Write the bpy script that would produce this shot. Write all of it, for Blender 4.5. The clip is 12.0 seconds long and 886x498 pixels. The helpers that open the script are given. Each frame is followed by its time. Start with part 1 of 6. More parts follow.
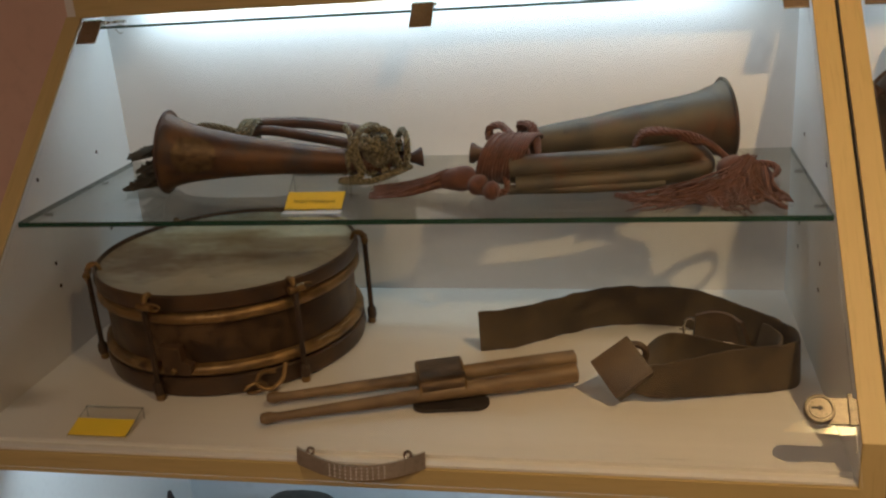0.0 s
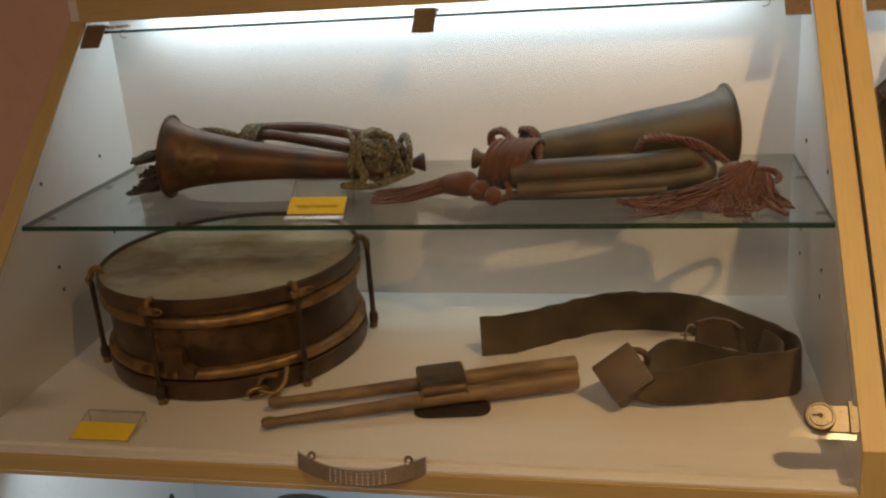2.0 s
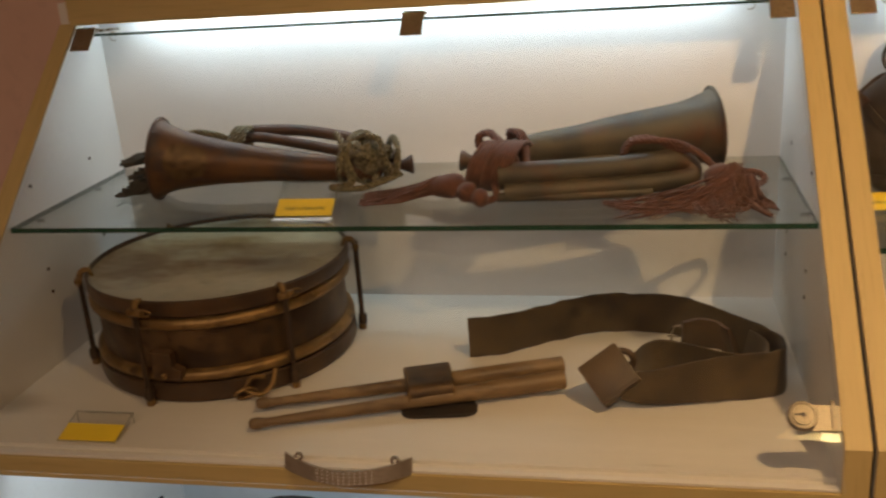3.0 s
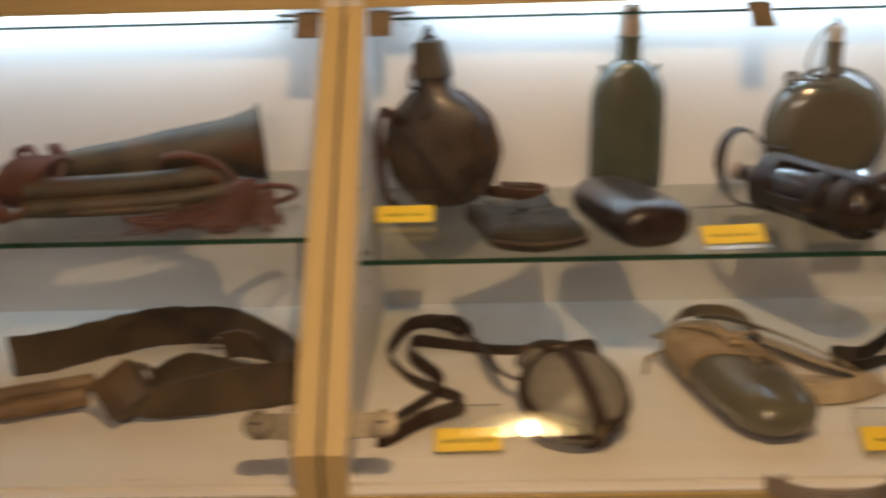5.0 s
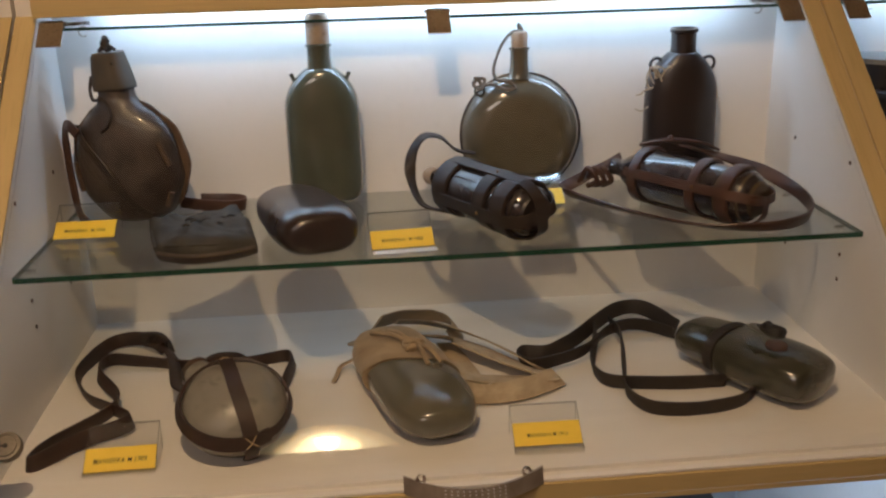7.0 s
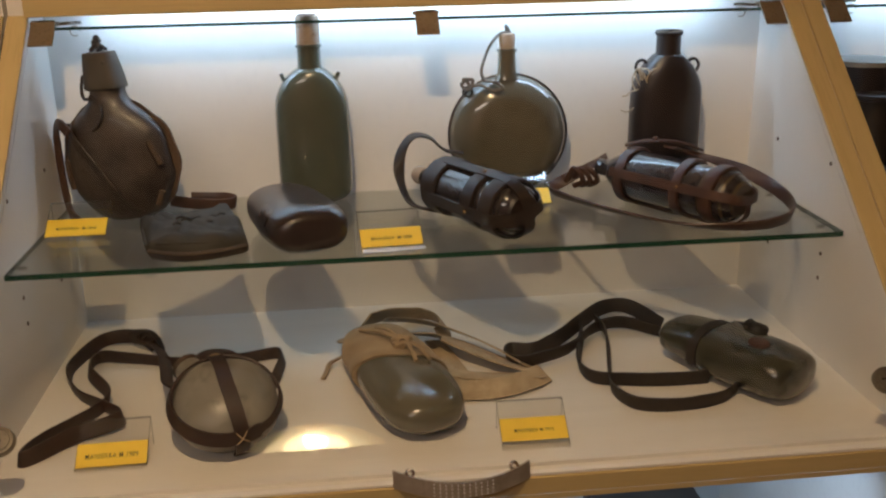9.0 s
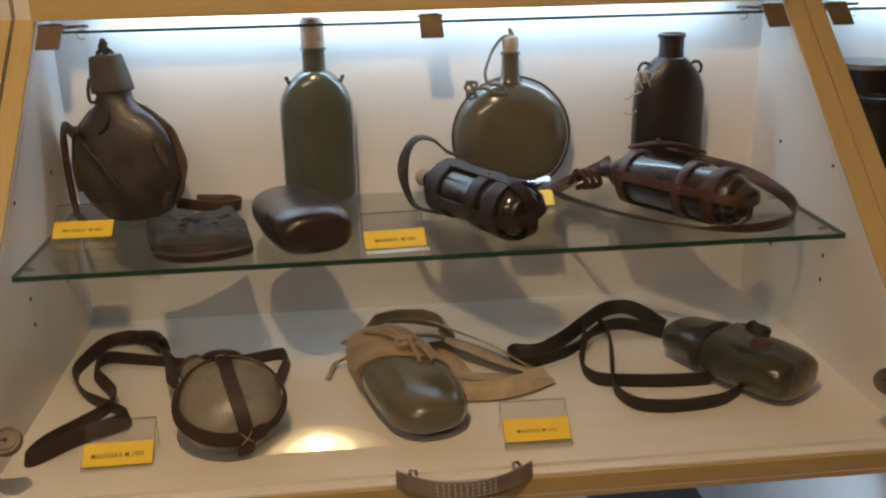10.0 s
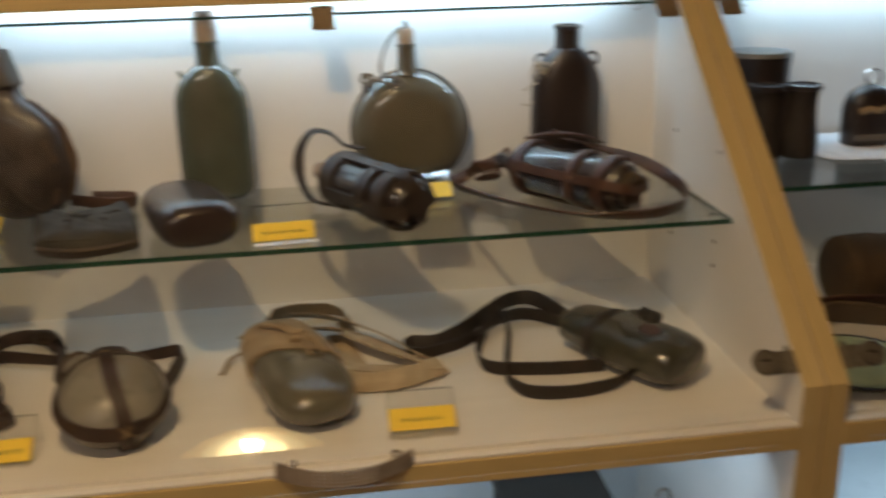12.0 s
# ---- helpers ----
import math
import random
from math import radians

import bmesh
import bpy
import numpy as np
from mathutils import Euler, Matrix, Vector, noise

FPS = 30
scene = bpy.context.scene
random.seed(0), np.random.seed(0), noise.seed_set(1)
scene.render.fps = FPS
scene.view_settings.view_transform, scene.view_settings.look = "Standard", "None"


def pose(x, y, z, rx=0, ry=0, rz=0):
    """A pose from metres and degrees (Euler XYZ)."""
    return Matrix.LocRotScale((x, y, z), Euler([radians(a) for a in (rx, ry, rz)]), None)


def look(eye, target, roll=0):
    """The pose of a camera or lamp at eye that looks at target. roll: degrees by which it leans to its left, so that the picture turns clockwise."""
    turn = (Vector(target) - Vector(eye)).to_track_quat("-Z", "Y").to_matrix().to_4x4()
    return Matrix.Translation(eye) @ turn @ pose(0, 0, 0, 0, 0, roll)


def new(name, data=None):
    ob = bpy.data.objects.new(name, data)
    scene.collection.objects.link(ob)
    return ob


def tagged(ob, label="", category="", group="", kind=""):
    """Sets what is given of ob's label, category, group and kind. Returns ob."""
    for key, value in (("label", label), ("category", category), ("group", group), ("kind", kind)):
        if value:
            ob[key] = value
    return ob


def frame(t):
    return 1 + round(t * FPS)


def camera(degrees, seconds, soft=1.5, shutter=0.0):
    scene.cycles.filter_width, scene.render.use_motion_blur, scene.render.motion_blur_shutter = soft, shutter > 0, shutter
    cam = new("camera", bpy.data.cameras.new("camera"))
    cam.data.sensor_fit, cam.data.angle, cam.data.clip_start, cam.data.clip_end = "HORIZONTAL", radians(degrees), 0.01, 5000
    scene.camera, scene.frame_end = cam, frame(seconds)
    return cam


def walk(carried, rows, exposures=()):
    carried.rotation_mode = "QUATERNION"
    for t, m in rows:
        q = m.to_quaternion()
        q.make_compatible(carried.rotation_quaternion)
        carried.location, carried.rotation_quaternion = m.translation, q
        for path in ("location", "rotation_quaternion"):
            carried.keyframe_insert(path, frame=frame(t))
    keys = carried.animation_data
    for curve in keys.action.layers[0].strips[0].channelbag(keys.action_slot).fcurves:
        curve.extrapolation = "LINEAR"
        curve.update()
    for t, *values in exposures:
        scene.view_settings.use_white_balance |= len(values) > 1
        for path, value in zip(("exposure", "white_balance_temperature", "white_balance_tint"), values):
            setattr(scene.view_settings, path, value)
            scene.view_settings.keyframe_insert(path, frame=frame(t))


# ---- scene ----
cam = camera(50.1, 12.0, soft=2.3, shutter=0.9)
# time, eye, aim, lean
PATH = [
    (0, (0.755, -1.294, 1.535), (0.358, 0.548, 0.863), -4.3),
    (0.5, (0.756, -1.292, 1.535), (0.358, 0.55, 0.864), -4.2),
    (1, (0.759, -1.291, 1.539), (0.357, 0.549, 0.867), -4.3),
    (1.5, (0.759, -1.291, 1.539), (0.355, 0.549, 0.868), -4.2),
    (2, (0.758, -1.294, 1.539), (0.353, 0.548, 0.872), -4.2),
    (2.5, (0.758, -1.298, 1.538), (0.348, 0.545, 0.878), -4.2),
    (2.7, (0.759, -1.298, 1.538), (0.35, 0.544, 0.878), -4.2),
    (4.3, (0.943, -1.301, 1.529), (0.738, 0.582, 0.878), -2.9),
    (4.5, (0.99, -1.299, 1.533), (0.821, 0.583, 0.877), -2.6),
    (5, (1.132, -1.276, 1.54), (1.085, 0.607, 0.869), -1.6),
    (5.5, (1.268, -1.276, 1.535), (1.309, 0.612, 0.877), -0.9),
    (6, (1.351, -1.282, 1.528), (1.456, 0.606, 0.877), -1.2),
    (6.5, (1.387, -1.282, 1.527), (1.534, 0.604, 0.878), -1.5),
    (7, (1.392, -1.281, 1.523), (1.56, 0.604, 0.878), -1.5),
    (9, (1.388, -1.296, 1.525), (1.585, 0.588, 0.881), -1.1),
    (9.5, (1.388, -1.299, 1.525), (1.576, 0.586, 0.884), -1.2),
    (10, (1.39, -1.303, 1.526), (1.575, 0.583, 0.888), -1.2),
    (10.5, (1.391, -1.302, 1.526), (1.573, 0.585, 0.889), -1.2),
    (11, (1.396, -1.303, 1.527), (1.576, 0.585, 0.891), -1.2),
    (11.5, (1.41, -1.304, 1.52), (1.588, 0.585, 0.889), -1.3),
    (12, (1.479, -1.319, 1.508), (1.734, 0.562, 0.878), -1.5),
]
walk(cam, [(t, look(eye, target, roll)) for t, eye, target, roll in PATH],
     [(0, -0.02, 6200, 8), (1.5, 0.01, 6600, 10), (2.7, 0.05, 6850, 11), (4.3, 0.15, 6450, 12), (5.0, 0.10, 6050, 12), (6.0, -0.08, 5780, 13),
      (7.0, -0.13, 5600, 14), (9.0, -0.13, 5680, 11), (10.5, -0.13, 5780, 10), (12.0, -0.14, 5850, 6)])

# ---- light: a warm ceiling lamp before the cases, a cold tube in every compartment ----
LAMP = Vector((1.28, -1.12, 2.40))
TUBE_WATT, LOW_WATT, WARM_WATT = 1.18, 1.3, 88.0
world = bpy.data.worlds.new("world")
world.use_nodes = True
world.node_tree.nodes["Background"].inputs[0].default_value = (1.0, 0.85, 0.7, 1)
world.node_tree.nodes["Background"].inputs[1].default_value = 0.02
scene.world = world
scene.view_settings.exposure = 0.0
scene.cycles.transparent_max_bounces = 24


def lamp_data(name, kind, watt, colour):
    d = bpy.data.lights.new(name, kind)
    d.energy, d.color = watt, colour
    return d


spot = lamp_data("warm_bulb", "SPOT", WARM_WATT, (1.0, 0.635, 0.30))
spot.spot_size, spot.spot_blend, spot.shadow_soft_size = radians(98), 1.0, 0.024
new("warm_bulb", spot).matrix_world = look(LAMP + Vector((0, 0.052, -0.024)), (1.32, -0.25, 1.1))
# soft warm fill added behind the camera; no fixture is seen or built there
room = lamp_data("unseen_fill", "AREA", 23.0, (1.0, 0.78, 0.56))
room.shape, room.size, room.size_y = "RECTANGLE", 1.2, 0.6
new("unseen_fill", room).matrix_world = pose(0.3, -2.7, 2.70)

# ---- materials ----


def mat(name, c1, c2, scale=30.0, rough=0.5, metal=0.0, bump=0.15, fine=6.0, stain=None, stain_scale=6.0,
        stretch=(1, 1, 1), coat=0.0, spread=0.14, stain_at=0.56, sheen=0.0, grain_dark=0.72):
    """Two tones by coarse noise, fine grain over it, stains of a third tone, relief and uneven gloss."""
    m = bpy.data.materials.new(name)
    m.use_nodes = True
    nt = m.node_tree
    b = nt.nodes["Principled BSDF"]
    geo = nt.nodes.new("ShaderNodeTexCoord")
    mp = nt.nodes.new("ShaderNodeMapping")
    mp.inputs["Scale"].default_value = stretch
    nt.links.new(geo.outputs["Object"], mp.inputs[0])

    def noise_tex(s, detail=5.0, roughness=0.6):
        n = nt.nodes.new("ShaderNodeTexNoise")
        n.inputs["Scale"].default_value, n.inputs["Detail"].default_value, n.inputs["Roughness"].default_value = s, detail, roughness
        nt.links.new(mp.outputs[0], n.inputs["Vector"])
        return n

    def mix(fac, a, c, kind="MIX"):
        x = nt.nodes.new("ShaderNodeMix")
        x.data_type, x.blend_type = "RGBA", kind
        for sock, v in ((x.inputs[0], fac), (x.inputs[6], a), (x.inputs[7], c)):
            if isinstance(v, bpy.types.NodeSocket):
                nt.links.new(v, sock)
            elif isinstance(v, float):
                sock.default_value = v
            else:
                sock.default_value = (*v, 1)
        return x.outputs[2]

    def ramp(src, lo, hi):
        r = nt.nodes.new("ShaderNodeMapRange")
        r.inputs[1].default_value, r.inputs[2].default_value = lo, hi
        nt.links.new(src, r.inputs[0])
        return r.outputs[0]

    coarse, grain = noise_tex(scale), noise_tex(scale * fine, 3.0)
    col = mix(ramp(coarse.outputs[0], 0.5 - spread, 0.5 + spread), c1, c2)
    dark = tuple(v * grain_dark for v in c1)
    col = mix(ramp(grain.outputs[0], 0.52, 0.75), col, dark)
    if stain:
        col = mix(ramp(noise_tex(stain_scale, 6.0, 0.7).outputs[0], stain_at, stain_at + 0.14), col, stain)
    nt.links.new(col, b.inputs["Base Color"])
    r = nt.nodes.new("ShaderNodeMapRange")
    r.inputs[3].default_value, r.inputs[4].default_value = max(0.02, rough - 0.12), min(1.0, rough + 0.14)
    nt.links.new(coarse.outputs[0], r.inputs[0])
    nt.links.new(r.outputs[0], b.inputs["Roughness"])
    b.inputs["Metallic"].default_value = metal
    b.inputs["Coat Weight"].default_value, b.inputs["Coat Roughness"].default_value = coat, 0.06
    b.inputs["Sheen Weight"].default_value = sheen
    if bump:
        bp = nt.nodes.new("ShaderNodeBump")
        bp.inputs["Strength"].default_value, bp.inputs["Distance"].default_value = bump, 0.0015
        nt.links.new(mix(0.45, coarse.outputs[1], grain.outputs[1]), bp.inputs["Height"])
        nt.links.new(bp.outputs[0], b.inputs["Normal"])
    return m


def clear_mat(name, tint, f0=0.04, rough=0.0):
    m = bpy.data.materials.new(name)
    m.use_nodes = True
    nt = m.node_tree
    nt.nodes.remove(nt.nodes["Principled BSDF"])
    t, g, x, f, pw, sc = (nt.nodes.new(k) for k in ("ShaderNodeBsdfTransparent", "ShaderNodeBsdfGlossy", "ShaderNodeMixShader", "ShaderNodeLayerWeight", "ShaderNodeMath", "ShaderNodeMath"))
    pw.operation, sc.operation = "POWER", "MULTIPLY_ADD"
    pw.inputs[1].default_value, sc.inputs[1].default_value, sc.inputs[2].default_value = 5.0, 0.8, f0
    t.inputs[0].default_value, g.inputs[0].default_value, g.inputs["Roughness"].default_value = (*tint, 1), (1, 1, 1, 1), rough
    for a, c in ((f.outputs[1], pw.inputs[0]), (pw.outputs[0], sc.inputs[0]), (sc.outputs[0], x.inputs[0]), (t.outputs[0], x.inputs[1]), (g.outputs[0], x.inputs[2]), (x.outputs[0], nt.nodes["Material Output"].inputs[0])):
        nt.links.new(a, c)
    return m


def glow_mat(name, colour, strength):
    m = bpy.data.materials.new(name)
    m.use_nodes = True
    b = m.node_tree.nodes["Principled BSDF"]
    b.inputs["Base Color"].default_value = b.inputs["Emission Color"].default_value = (*colour, 1)
    b.inputs["Emission Strength"].default_value = strength
    return m


WHITE = mat("white_laminate", (0.74, 0.72, 0.69), (0.78, 0.76, 0.73), 5, 0.42, bump=0.0, fine=20, spread=0.3, grain_dark=0.97)
FLOORW = mat("case_floor_laminate", (0.70, 0.67, 0.61), (0.75, 0.72, 0.665), 5, 0.32, bump=0.02, stretch=(0.6, 7, 1), fine=20, spread=0.2, grain_dark=0.95)
BEECH = mat("beech_edging", (0.53, 0.405, 0.18), (0.57, 0.44, 0.205), 40, 0.5, bump=0.03, stretch=(1, 0.06, 0.06), grain_dark=0.9)
BEECHX = mat("beech_rail", (0.51, 0.39, 0.17), (0.55, 0.425, 0.195), 40, 0.5, bump=0.03, stretch=(0.05, 1, 1), grain_dark=0.9)
GLASS = clear_mat("clear_glass", (0.985, 0.99, 0.985))
SHELFG = clear_mat("shelf_glass", (0.865, 0.885, 0.875), 0.045)
GEDGE = mat("green_glass_edge", (0.012, 0.05, 0.032), (0.02, 0.075, 0.05), 40, 0.12, bump=0.02)
ACRYL = clear_mat("clear_acrylic", (0.97, 0.97, 0.96), 0.06, 0.06)
FROST = clear_mat("bright_acrylic_foot", (0.9, 0.92, 0.92), 0.42, 0.28)
ACRYLE = clear_mat("acrylic_edge", (0.80, 0.82, 0.82), 0.08, 0.16)
BRONZE = mat("bronzed_steel", (0.34, 0.27, 0.19), (0.40, 0.32, 0.225), 40, 0.38, 0.7, bump=0.03)
CHROME = mat("chrome", (0.48, 0.45, 0.40), (0.58, 0.55, 0.50), 50, 0.24, 1.0, bump=0.02)
HANDLE = mat("brushed_metal", (0.30, 0.26, 0.215), (0.38, 0.33, 0.275), 50, 0.36, 0.55, bump=0.04)
LOCKC = mat("lock_nickel", (0.17, 0.15, 0.115), (0.22, 0.195, 0.15), 50, 0.42, 0.6, bump=0.01)
DARK = mat("black_rubber", (0.012, 0.011, 0.010), (0.02, 0.018, 0.016), 50, 0.6, bump=0.05)
YELLOW = mat("yellow_card", (0.82, 0.58, 0.03), (0.86, 0.62, 0.04), 20, 0.5, bump=0.0, spread=0.3, grain_dark=0.97)
INK = mat("black_ink", (0.012, 0.010, 0.006), (0.02, 0.016, 0.009), 50, 0.6, bump=0.0)
WALL = mat("rose_plaster", (0.66, 0.46, 0.385), (0.70, 0.50, 0.42), 6, 0.8, bump=0.1, grain_dark=0.93)
CEIL = mat("ceiling_plaster", (0.55, 0.5, 0.44), (0.62, 0.56, 0.5), 5, 0.85, bump=0.1)
PARQ = mat("dark_parquet", (0.16, 0.09, 0.05), (0.24, 0.14, 0.08), 7, 0.4, bump=0.08, stretch=(0.2, 3, 1))
COPPER = mat("tarnished_copper", (0.085, 0.040, 0.021), (0.17, 0.086, 0.036), 15, 0.50, 0.4, bump=0.14, stain=(0.058, 0.046, 0.042), stain_scale=17, spread=0.12, stain_at=0.50)
COPPERD = mat("browned_tubing", (0.068, 0.038, 0.028), (0.115, 0.064, 0.044), 22, 0.50, 0.4, bump=0.10, stain=(0.055, 0.047, 0.044), stain_scale=18, spread=0.11, stain_at=0.52)
PEWTER = mat("dull_verdigris_brass", (0.050, 0.046, 0.037), (0.105, 0.088, 0.058), 24, 0.56, 0.18, bump=0.3, stain=(0.115, 0.056, 0.032), stain_scale=11, stain_at=0.52, spread=0.10)
BRASS = mat("aged_brass", (0.17, 0.098, 0.034), (0.34, 0.21, 0.078), 30, 0.42, 0.6, bump=0.16, stain=(0.07, 0.040, 0.019), stain_scale=34, spread=0.12, stain_at=0.54)
EMBOSS = mat("worn_emblem_brass", (0.075, 0.045, 0.022), (0.20, 0.13, 0.058), 130, 0.42, 0.6, bump=0.9, fine=3, spread=0.14)
GCORD = mat("green_tan_cord", (0.05, 0.043, 0.018), (0.27, 0.235, 0.135), 330, 0.85, bump=0.5, spread=0.07, sheen=0.2)
GFRINGE = mat("dark_green_fringe", (0.04, 0.035, 0.025), (0.085, 0.075, 0.05), 120, 0.9, bump=0.4)
RCORD = mat("faded_red_cord", (0.070, 0.026, 0.017), (0.165, 0.066, 0.042), 210, 0.88, bump=0.7, spread=0.1, sheen=0.2, stain=(0.05, 0.022, 0.016), stain_scale=45)
HEAD = mat("drum_parchment", (0.42, 0.37, 0.245), (0.31, 0.25, 0.14), 9, 0.34, bump=0.06, stain=(0.17, 0.105, 0.028), stain_scale=7, stain_at=0.46, spread=0.16, stretch=(0.75, 1.15, 1))
SHELL = mat("drum_shell_brass", (0.042, 0.024, 0.012), (0.155, 0.095, 0.043), 17, 0.38, 0.55, bump=0.12, stain=(0.028, 0.016, 0.009), stain_scale=30, spread=0.10, stain_at=0.54)
HOOP = mat("brown_hoop", (0.038, 0.021, 0.011), (0.105, 0.058, 0.025), 24, 0.42, 0.25, bump=0.2, spread=0.14, stain=(0.16, 0.095, 0.04), stain_scale=40, stain_at=0.64)
IRON = mat("rusty_iron", (0.045, 0.03, 0.02), (0.09, 0.058, 0.035), 40, 0.5, 0.6, bump=0.3)
STICK = mat("worn_stick_wood", (0.145, 0.090, 0.040), (0.27, 0.178, 0.085), 34, 0.5, bump=0.25, stretch=(0.3, 1, 1), stain=(0.07, 0.04, 0.017), stain_scale=40, stain_at=0.52)
BELT = mat("green_brown_webbing", (0.044, 0.029, 0.014), (0.098, 0.068, 0.034), 24, 0.72, bump=0.7, stain=(0.028, 0.016, 0.008), stain_scale=16, stain_at=0.5, sheen=0.15)
LEATH = mat("cracked_brown_leather", (0.060, 0.038, 0.024), (0.11, 0.07, 0.042), 30, 0.48, bump=0.5, stain=(0.035, 0.022, 0.014), stain_scale=20)
LEATHR = mat("red_brown_leather", (0.046, 0.022, 0.014), (0.086, 0.042, 0.026), 34, 0.38, bump=0.35, stain=(0.035, 0.017, 0.011), stain_scale=24)
BOXB = mat("tan_box_leather", (0.068, 0.043, 0.021), (0.118, 0.076, 0.037), 26, 0.5, bump=0.35, stain=(0.045, 0.028, 0.014), stain_scale=30)
LEATHD = mat("dark_strap_leather", (0.017, 0.012, 0.009), (0.036, 0.025, 0.018), 44, 0.46, bump=0.6, stain=(0.12, 0.088, 0.062), stain_scale=60, stain_at=0.64)
FLOORL = mat("brown_black_strap_leather", (0.020, 0.0105, 0.0075), (0.042, 0.0215, 0.014), 40, 0.55, bump=0.35, stain=(0.014, 0.009, 0.007), stain_scale=26)
BLACKL = mat("black_strap_leather", (0.015, 0.0115, 0.0085), (0.028, 0.021, 0.015), 40, 0.66, bump=0.3, stain=(0.07, 0.055, 0.042), stain_scale=70, stain_at=0.69)
OLDHIDE = mat("rubbed_flask_leather", (0.032, 0.023, 0.017), (0.072, 0.056, 0.044), 17, 0.44, bump=0.4, stain=(0.018, 0.012, 0.009), stain_scale=30, spread=0.14, coat=0.12, stain_at=0.52)
POUCH = mat("grey_cracked_hide", (0.020, 0.019, 0.014), (0.054, 0.050, 0.039), 42, 0.75, bump=1.0, stain=(0.009, 0.008, 0.007), stain_scale=44, stain_at=0.58)
GREENE = mat("green_enamel", (0.076, 0.088, 0.066), (0.086, 0.099, 0.075), 9, 0.20, bump=0.02, stain=(0.066, 0.074, 0.057), stain_scale=20, coat=1.0)
OLIVE = mat("olive_enamel", (0.112, 0.105, 0.078), (0.134, 0.125, 0.094), 10, 0.20, bump=0.02, stain=(0.106, 0.098, 0.072), stain_scale=9, coat=1.0)
GREYG = mat("grey_green_enamel", (0.105, 0.10, 0.072), (0.135, 0.127, 0.092), 9, 0.20, bump=0.08, stain=(0.080, 0.071, 0.050), stain_scale=14, coat=0.6)
DKGREEN = mat("dark_green_paint", (0.032, 0.033, 0.022), (0.060, 0.060, 0.042), 16, 0.22, bump=0.8, stain=(0.080, 0.072, 0.048), stain_scale=24, coat=0.6, stain_at=0.58)
BROWNE = mat("dark_brown_enamel", (0.020, 0.0145, 0.0140), (0.034, 0.024, 0.022), 22, 0.30, bump=0.25, stain=(0.045, 0.034, 0.033), stain_scale=30, stain_at=0.66, coat=0.45)
BLACKE = mat("black_enamel", (0.018, 0.014, 0.014), (0.028, 0.022, 0.021), 10, 0.36, bump=0.03, coat=0.35)
BOTTLE = mat("dark_bottle_glass", (0.020, 0.017, 0.019), (0.04, 0.036, 0.038), 30, 0.16, bump=0.12, coat=0.6)
BOTTLEY = mat("amber_bottle_base", (0.05, 0.034, 0.016), (0.085, 0.06, 0.028), 30, 0.36, bump=0.15, coat=0.15)
CORK = mat("cork", (0.33, 0.26, 0.195), (0.42, 0.34, 0.265), 60, 0.8, bump=0.5, stain=(0.22, 0.14, 0.09), stain_scale=60)
CORKD = mat("dark_cork_top", (0.06, 0.035, 0.025), (0.11, 0.07, 0.05), 60, 0.8, bump=0.5)
CLOTHG = mat("grey_felt_cap", (0.052, 0.045, 0.036), (0.090, 0.078, 0.062), 50, 0.75, bump=0.5)
FELT = mat("grey_field_cloth", (0.16, 0.15, 0.122), (0.25, 0.235, 0.198), 14, 0.36, 0.0, bump=0.5, stain=(0.115, 0.10, 0.076), stain_scale=9, spread=0.2)
WEB = mat("pale_webbing", (0.33, 0.255, 0.15), (0.45, 0.355, 0.22), 60, 0.9, bump=0.6, stain=(0.24, 0.17, 0.09), stain_scale=22, sheen=0.15)
CANVAS = mat("khaki_canvas", (0.255, 0.185, 0.10), (0.35, 0.262, 0.15), 40, 0.9, bump=0.6, stain=(0.18, 0.12, 0.06), stain_scale=18, sheen=0.15)
STRING = mat("pale_string", (0.42, 0.37, 0.28), (0.56, 0.50, 0.4), 120, 0.9, bump=0.4)
GREYST = mat("grey_cord", (0.13, 0.12, 0.10), (0.2, 0.18, 0.155), 120, 0.85, bump=0.4)
TAN = mat("pale_stitching", (0.32, 0.23, 0.12), (0.42, 0.31, 0.17), 90, 0.8, bump=0.3)
LIDGREY = mat("dull_grey_lid", (0.13, 0.13, 0.125), (0.20, 0.20, 0.19), 25, 0.5, bump=0.1)
PAPER = mat("white_cloth", (0.74, 0.74, 0.76), (0.8, 0.8, 0.82), 20, 0.85, bump=0.2)
LOWBLUE = mat("pale_board", (0.56, 0.60, 0.62), (0.62, 0.66, 0.68), 8, 0.5, bump=0.02, spread=0.3, grain_dark=0.97)
GREENP = mat("green_glazed_plate", (0.24, 0.28, 0.15), (0.32, 0.36, 0.20), 30, 0.35, bump=0.1, coat=0.4)

# ---- mesh helpers ----


def part(name, bm, material, parent=None, label="", smooth=True, bevel=0.0):
    me = bpy.data.meshes.new(name)
    bmesh.ops.recalc_face_normals(bm, faces=bm.faces)
    if bevel:
        bmesh.ops.bevel(bm, geom=list(bm.edges), offset=bevel, segments=2, profile=0.6, affect="EDGES", clamp_overlap=True)
    bm.to_mesh(me)
    bm.free()
    for m in (material if isinstance(material, (list, tuple)) else [material]):
        me.materials.append(m)
    if smooth:
        me.shade_smooth()
        if smooth != "all":
            me.set_sharp_from_angle(angle=radians(40))
    ob = new(name, me)
    if parent:
        ob.parent = parent
    if label:
        ob["label"] = label
    return ob


def thing(name, label, category, group="", kind=""):
    return tagged(new(name), label, category, group, kind)


